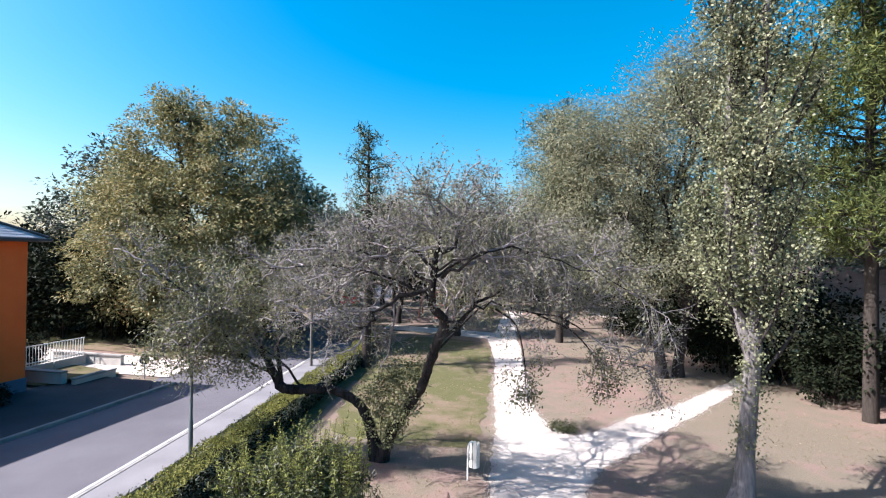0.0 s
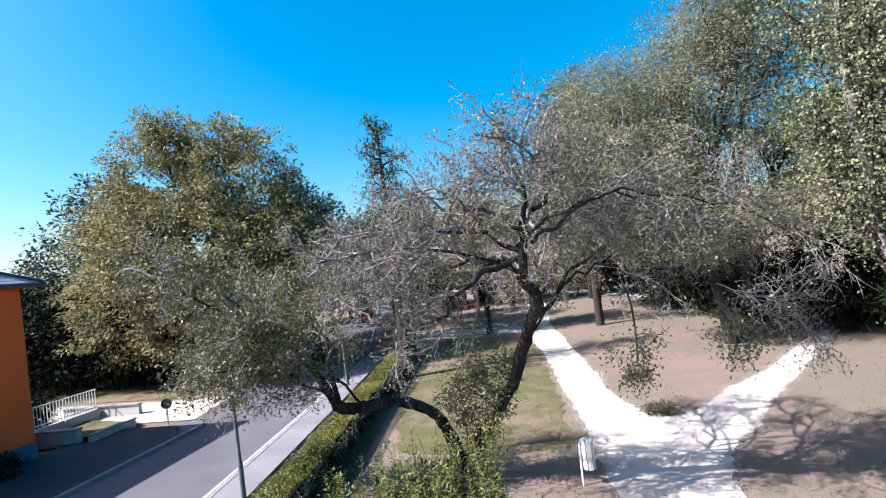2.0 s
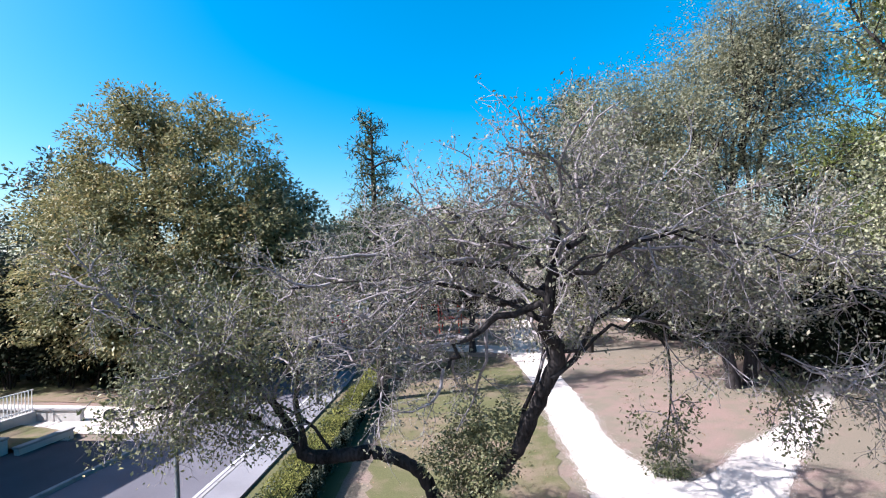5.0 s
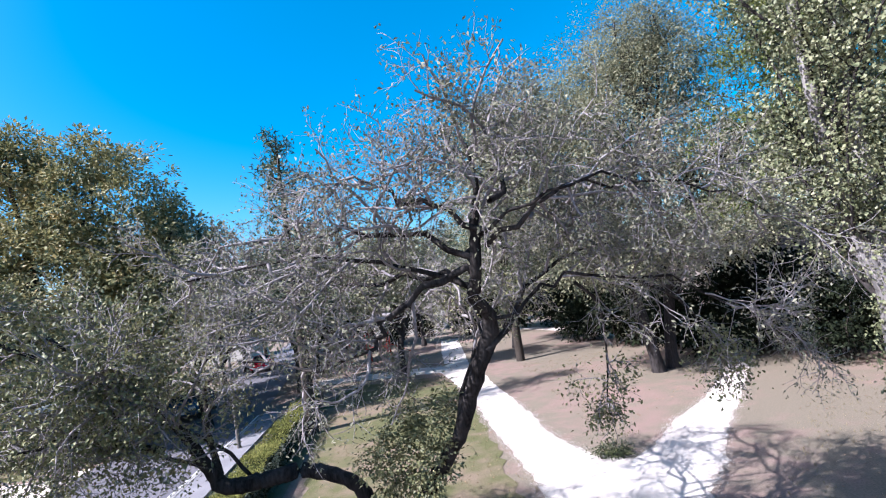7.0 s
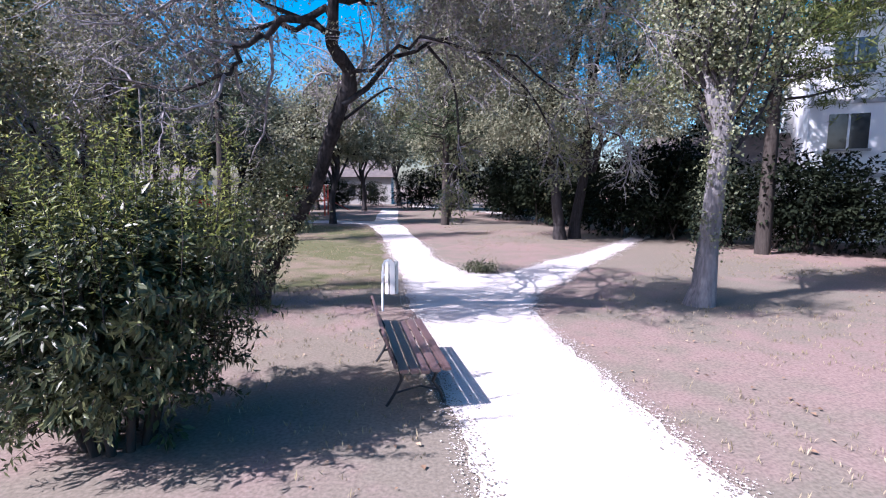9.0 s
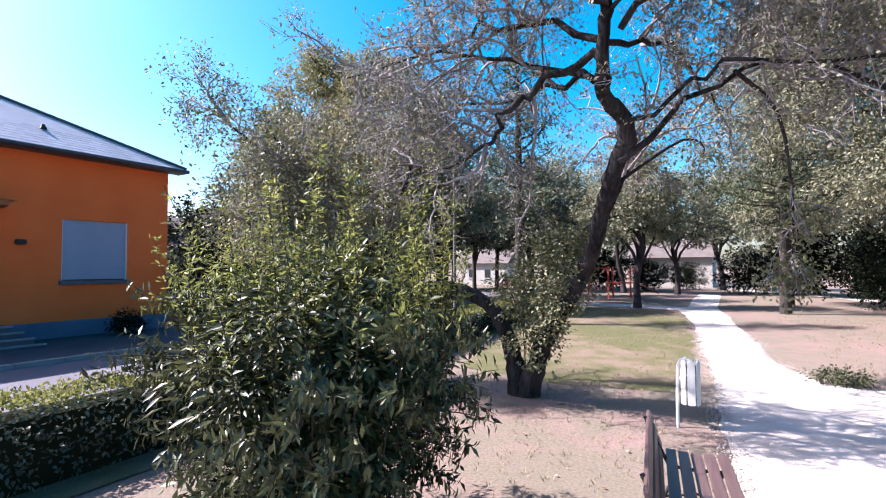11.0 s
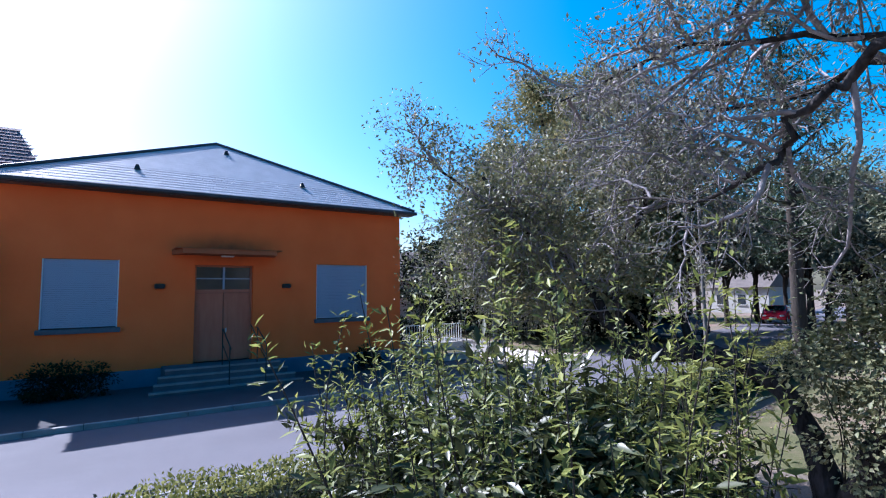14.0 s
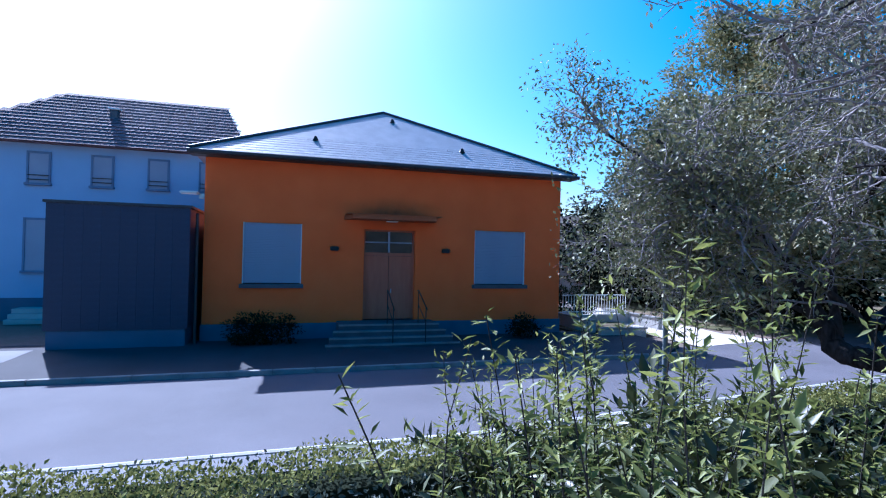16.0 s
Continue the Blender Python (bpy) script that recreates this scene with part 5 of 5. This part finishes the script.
def bench():
    b = thing("park_bench", (0.68, 10.25, 0), "brown wooden slatted park bench on curved iron legs", "bench", turn=8.4)
    L = 2.0
    for i, x in enumerate((-0.2, -0.09, 0.02, 0.13, 0.24)):
        part("seat_slat", boxed(x - 0.045, x + 0.045, -L / 2, L / 2, 0.43 + 0.01 * abs(i - 2), 0.465 + 0.01 * abs(i - 2), 0.006), M["bench_wood"], b)
    for x, z in ((-0.30, 0.55), (-0.34, 0.67), (-0.38, 0.79)):
        bm = boxed(-0.016, 0.016, -L / 2, L / 2, -0.048, 0.048, 0.006)
        o = part("back_slat", bm, M["bench_wood"], b)
        o.matrix_basis = pose(x, 0, z, 0, -18, 0)
    for y in (-0.72, 0.72):
        wd = Wood()
        wd.add([(0.26, y, 0.0), (0.22, y, 0.12), (0.14, y, 0.25), (0.2, y, 0.38), (0.24, y, 0.425)], [0.018] * 5, 6)
        wd.add([(-0.36, y, 0.0), (-0.28, y, 0.12), (-0.2, y, 0.28), (-0.22, y, 0.42), (-0.27, y, 0.52), (-0.42, y, 0.84)], [0.018] * 6, 6)
        wd.add([(0.24, y, 0.42), (0, y, 0.405), (-0.22, y, 0.42)], [0.016] * 3, 6)
        wd.add([(0.2, y, 0.14), (0, y, 0.2), (-0.26, y, 0.14)], [0.012] * 3, 6)
        wd.build("leg_frame", M["black"], b, "curved black iron leg frame")


bench()


def round_slat(w, z0, z1, thick):
    """A flat slat with a rounded head."""
    bm = bmesh.new()
    out = [(-w / 2, z0 + 0.012), (-w / 2 + 0.012, z0), (w / 2 - 0.012, z0), (w / 2, z0 + 0.012)] + [(w / 2 * math.cos(k * math.pi / 8), z1 - w / 2 + w / 2 * math.sin(k * math.pi / 8)) for k in range(9)]
    front = [bm.verts.new((thick, y, z)) for y, z in out]
    back = [bm.verts.new((0, y, z)) for y, z in out]
    bm.faces.new(front)
    bm.faces.new(back[::-1])
    for i in range(len(out)):
        j = (i + 1) % len(out)
        bm.faces.new((back[i], back[j], front[j], front[i]))
    return bm


def litter_bin():
    b = thing("litter_bin", (0.3, 13.75, 0), "pale slatted litter bin hung beside a bent white post", "litter bin", turn=10)
    wd = Wood()
    wd.add([(-0.17, 0, -0.05), (-0.17, 0, 0.3), (-0.165, 0, 0.7), (-0.155, 0, 0.86), (-0.12, 0, 0.93), (-0.06, 0, 0.96), (0.0, 0, 0.95)], [0.022] * 7, 10)
    wd.build("post", M["white_metal"], b, "bent white tube post")
    bm = bmesh.new()
    bmesh.ops.create_cone(bm, cap_ends=True, segments=6, radius1=0.1, radius2=0.108, depth=0.52, matrix=Matrix.Translation((0, 0, 0.6)))
    part("liner", bm, M["black"], b)
    for k in range(6):
        o = part("slat", round_slat(0.098, 0.33, 0.94, 0.018), M["bin_slat"], b)
        o.matrix_basis = pose(0, 0, 0, 0, 0, 60 * k + 30) @ pose(0.098, 0, 0)
    for z in (0.45, 0.74):
        bm = bmesh.new()
        bmesh.ops.create_cone(bm, cap_ends=False, segments=6, radius1=0.116, radius2=0.116, depth=0.025, matrix=Matrix.Translation((0, 0, z)))
        part("band", bm, M["zinc"], b)
    part("bracket", boxed(-0.17, -0.09, -0.02, 0.02, 0.66, 0.7, 0.004), M["white_metal"], b)


litter_bin()


def street_lamp():
    b = thing("street_lamp", (-7.45, 13.35, 0.08), "grey park lamp post with a flat hat over a lantern", "street lamp")
    wd = Wood()
    wd.add([(0, 0, -0.1), (0, 0, 0.9), (0, 0, 0.95), (0, 0, 3.2)], [0.06, 0.06, 0.045, 0.035], 12)
    wd.build("pole", M["lamp_paint"], b)
    def cone(r1, r2, z0, z1):
        bm = bmesh.new()
        bmesh.ops.create_cone(bm, cap_ends=True, segments=24, radius1=r1, radius2=r2, depth=z1 - z0, matrix=Matrix.Translation((0, 0, (z0 + z1) / 2)))
        return bm
    part("collar", cone(0.06, 0.16, 3.1, 3.25), M["lamp_paint"], b)
    part("lantern", cone(0.12, 0.16, 3.25, 3.6), M["frosted"], b, "frosted grey lantern body")
    part("hat", cone(0.4, 0.06, 3.6, 3.68), M["lamp_paint"], b, "flat metal hat")


street_lamp()
wd = Wood()
wd.add([(0, 0, -0.1), (0, 0, 3), (0, 0, 6.2)], [0.075, 0.06, 0.045], 10)
pl = thing("utility_pole", (-9.45, 24.5, 0.08), "plain grey wooden utility pole by the road", "pole")
wd.build("shaft", M["pole_wood"], pl)
part("cap", boxed(-0.08, 0.08, -0.08, 0.08, 6.2, 6.26, 0.01), M["zinc"], pl)

sg = thing("road_sign", (-15.5, 20.6, 0.02), "small round dark road sign on a short post", "sign")
wd = Wood()
wd.add([(0, 0, -0.1), (0, 0, 0.4), (0, 0, 0.95)], [0.03] * 3, 8)
wd.build("post", M["zinc"], sg)
bm = bmesh.new()
bmesh.ops.create_cone(bm, cap_ends=True, segments=28, radius1=0.2, radius2=0.2, depth=0.03, matrix=Matrix.Translation((0.03, -0.04, 0.8)) @ pose(0, 0, 0, 90, 0, 35))
part("disc", bm, M["ridge"], sg, "dark round disc")
bm = bmesh.new()
bmesh.ops.create_cone(bm, cap_ends=True, segments=28, radius1=0.1, radius2=0.1, depth=0.034, matrix=Matrix.Translation((0.032, -0.043, 0.8)) @ pose(0, 0, 0, 90, 0, 35))
part("device", bm, M["bench_wood"], sg)

# white railings and low walls beside the house
for i, (x, y, n) in enumerate(((-20.6, 19.0, 12), (-20.6, 20.7, 12))):
    f = thing("white_railing", (x, y, 0.1), "white painted metal railing panel on a low wall", "railing", "railings beside the house", turn=0)
    part("low_wall", boxed(-0.12, 0.12, 0, 1.66, -0.1, 0.35, 0.015), M["concrete"], f)
    part("top_rail", boxed(-0.02, 0.02, 0, 1.66, 1.2, 1.24), M["white_metal"], f)
    part("bottom_rail", boxed(-0.02, 0.02, 0, 1.66, 0.45, 0.49), M["white_metal"], f)
    for k in range(n):
        y_ = 0.04 + k * 1.56 / (n - 1)
        part("baluster", boxed(-0.012, 0.012, y_ - 0.012, y_ + 0.012, 0.352, 1.2), M["white_metal"], f)
for x0, x1, y0, y1, h in ((-20.3, -17.6, 18.5, 18.75, 0.55), (-17.2, -17.0, 18.6, 20.6, 0.3), (-22.5, -18.5, 22.4, 22.6, 0.45)):
    w = thing("low_wall", ((x0 + x1) / 2, (y0 + y1) / 2, 0), "low grey concrete garden wall", "wall", "garden walls")
    part("body", boxed(x0 - (x0 + x1) / 2, x1 - (x0 + x1) / 2, y0 - (y0 + y1) / 2, y1 - (y0 + y1) / 2, -0.05, h), M["concrete"], w)
    part("coping", boxed(x0 - (x0 + x1) / 2 - 0.04, x1 - (x0 + x1) / 2 + 0.04, y0 - (y0 + y1) / 2 - 0.04, y1 - (y0 + y1) / 2 + 0.04, h + 0.002, h + 0.07, 0.01), M["kerb"], w)

# ---- parked cars ----


def car(at, turn, paint, label):
    c = thing("car", at, label, "car", "parked cars", turn=turn)
    prof = [(-2.0, 0.35), (-2.05, 0.75), (-1.75, 0.95), (-1.55, 1.05), (-1.0, 1.42), (0.35, 1.45), (1.05, 0.98), (1.85, 0.82), (2.05, 0.6), (2.05, 0.35)]
    bm = bmesh.new()
    rows = []
    for s, in_ in ((-0.86, 0), (-0.80, 0), (0.80, 0), (0.86, 0)):
        row = []
        for y, z in prof:
            k = 0.86 if abs(s) > 0.83 and z > 1.0 else 1.0
            row.append(bm.verts.new((s * k if z < 1.0 else s * 0.84, y, z if abs(s) < 0.83 else z - 0.05 * (z > 0.5))))
        rows.append(row)
    for a, b in zip(rows, rows[1:]):
        for i in range(len(prof)):
            j = (i + 1) % len(prof)
            bm.faces.new((a[i], a[j], b[j], b[i]))
    bm.faces.new(rows[0])
    bm.faces.new(rows[-1][::-1])
    bmesh.ops.bevel(bm, geom=list(bm.edges), offset=0.03, segments=2, affect="EDGES")
    part("body", bm, M[paint], c, smooth=True)
    def pane(vs, name):
        b2 = bmesh.new()
        v = [b2.verts.new(q) for q in vs]
        b2.faces.new(v)
        r = bmesh.ops.extrude_face_region(b2, geom=list(b2.faces))
        nrm = (Vector(vs[1]) - Vector(vs[0])).cross(Vector(vs[2]) - Vector(vs[0])).normalized()
        bmesh.ops.translate(b2, vec=nrm * 0.012, verts=[q for q in r["geom"] if isinstance(q, bmesh.types.BMVert)])
        part(name, b2, M["glass"], c)
    pane([(-0.62, 0.46, 1.42), (0.62, 0.46, 1.42), (0.68, 1.02, 1.04), (-0.68, 1.02, 1.04)], "windscreen")
    pane([(0.62, -1.02, 1.425), (-0.62, -1.02, 1.425), (-0.68, -1.5, 1.09), (0.68, -1.5, 1.09)], "rear_window")
    for s in (-1, 1):
        pane([(s * 0.725, -0.95, 1.34), (s * 0.725, 0.3, 1.36), (s * 0.74, 0.85, 1.03), (s * 0.74, -1.3, 1.03)], "side_window")
        for y in (-1.3, 1.32):
            bm = bmesh.new()
            bmesh.ops.create_cone(bm, cap_ends=True, segments=24, radius1=0.31, radius2=0.31, depth=0.2, matrix=Matrix.Translation((s * 0.78, y, 0.31)) @ pose(0, 0, 0, 0, 90, 0))
            w = part("wheel", bm, M["rubber"], c)
            bm = bmesh.new()
            bmesh.ops.create_cone(bm, cap_ends=True, segments=20, radius1=0.19, radius2=0.19, depth=0.22, matrix=Matrix.Translation((s * 0.785, y, 0.31)) @ pose(0, 0, 0, 0, 90, 0))
            part("rim", bm, M["zinc"], w)
        part("headlight", boxed(s * 0.62 - 0.16, s * 0.62 + 0.16, 1.93, 2.07, 0.6, 0.74, 0.03), M["white_metal"], c)
        part("tail_light", boxed(s * 0.66 - 0.1, s * 0.66 + 0.1, -2.08, -2.0, 0.65, 0.85, 0.02), M["play_red"], c)
    part("number_plate", boxed(-0.26, 0.26, 2.055, 2.09, 0.45, 0.56), M["white_metal"], c)
    return c


car((-19.6, 54.5, 0.008), 193, "red_paint", "small red car parked at the road's far end")
car((-16.0, 34.0, 0.012), 190, "blue_paint", "dark blue car parked in tree shade")

# ---- play equipment ----
pg = thing("play_tower", (-7.2, 46.5, 0), "red and orange wooden play tower with slide and swing beam", "playground")
for x in (-0.8, 0.8):
    for y in (-0.8, 0.8):
        part("post", boxed(x - 0.06, x + 0.06, y - 0.06, y + 0.06, -0.05, 2.4, 0.01), M["play_red"], pg)
part("platform", boxed(-0.74, 0.74, -0.74, 0.74, 1.1, 1.2, 0.01), M["play_red"], pg)
part("slide", prism([(0.8, -0.3), (3.0, -0.3), (3.0, 0.3), (0.8, 0.3)], 0, 0.06), M["play_red"], pg).matrix_basis = pose(0.0, -0.3, 1.75, 0, 28, 20)
part("swing_beam", boxed(-2.4, -0.8, -0.05, 0.05, 2.22, 2.32, 0.01), M["play_red"], pg)
for y in (-0.7, 0.7):
    wd = Wood()
    wd.add([(-2.3, 0, 2.25), (-2.35, y * 0.5, 1.1), (-2.4, y, -0.05)], [0.05] * 3, 6)
    wd.build("swing_leg", M["play_red"], pg)

# ---- grass tufts and fallen leaves ----


def scatter(name, n, x0, x1, y0, y1, blade, material, label, seed, keep):
    rg = np.random.default_rng(seed)
    x, y = x0 + (x1 - x0) * rg.random(n), y0 + (y1 - y0) * rg.random(n)
    ok = np.array([keep(a, b) for a, b in zip(x, y)])
    x, y = x[ok], y[ok]
    m = len(x)
    if blade:
        k = 5
        pos = np.stack([np.repeat(x, k) + rg.normal(size=m * k) * 0.03, np.repeat(y, k) + rg.normal(size=m * k) * 0.03, np.full(m * k, 0.0)], 1)
        way = sphere_dirs(rg, m * k) * 0.6 + np.array([0, 0, 1.0])
        ln, ratio = 0.03 + 0.05 * rg.random(m * k), 0.16
    else:
        pos = np.stack([x, y, 0.014 + 0.006 * rg.random(m)], 1)
        way = sphere_dirs(rg, m) * np.array([1, 1, 0.05])
        ln, ratio = 0.03 + 0.045 * rg.random(m), 0.7
    ob = place_leaves(name, (pos, way, sphere_dirs(rg, len(pos)) * 0.4 + np.array([0, 0, 1.0]), ln), ratio, material, None)
    return tagged(ob, label, "grass" if blade else "leaf litter", kind="stuff")


off_path = lambda a, b: not (0.9 - 0.05 * max(0, b - 9) < a < 3.3 - 0.05 * max(0, b - 9) and b < 34) and not (b > 13 and abs((b - 15.5) - (a - 3.0) * 1.36) < 3.0 and a > 2)
scatter("grass_tufts", 9000, -5.6, 16, 3, 34, True, M["grass_blade"], "thin dry grass tufts on worn earth", 3, lambda a, b: off_path(a, b) and noise.noise(Vector((a * 0.3, b * 0.3, 2))) > -0.15)
scatter("fallen_leaves", 2600, -5.6, 16, 4, 32, False, M["dead_leaf"], "scattered dry fallen leaves", 4, lambda a, b: off_path(a, b) and noise.noise(Vector((a * 0.4, b * 0.4, 9))) > -0.1)


def edge_crumbs(name, outline, n, inward, material, label, category, seed):
    """Loose crumbs strewn across a path's ragged edge."""
    rg = np.random.default_rng(seed)
    p = np.array(outline)
    q = np.roll(p, -1, 0)
    near = np.nonzero((p[:, 1] > 2) & (p[:, 1] < 26))[0]
    k = rg.choice(near, n)
    d = unit(q[k] - p[k])
    out = np.stack([d[:, 1], -d[:, 0]], 1)
    off = np.abs(rg.normal(size=n)) * 0.1 * (-1 if inward else 1)
    c = p[k] + (q[k] - p[k]) * rg.random(n)[:, None] + out * off[:, None]
    pos = np.stack([c[:, 0], c[:, 1], 0.0125 + 0.004 * rg.random(n)], 1)
    way = sphere_dirs(rg, n) * np.array([1, 1, 0.03])
    ob = place_leaves(name, (pos, way, np.tile(np.array([0, 0, 1.0]), (n, 1)), 0.008 + 0.026 * rg.random(n) ** 2), 0.8, material, None)
    return tagged(ob, label, category, kind="stuff")


edge_crumbs("gravel_crumbs", path_main, 14000, False, M["gravel"], "pale gravel crumbs strewn beyond the path's edge", "gravel", 14)
edge_crumbs("earth_crumbs", path_main, 14000, True, M["ground"], "brown earth crumbs trodden onto the path's edge", "earth", 15)
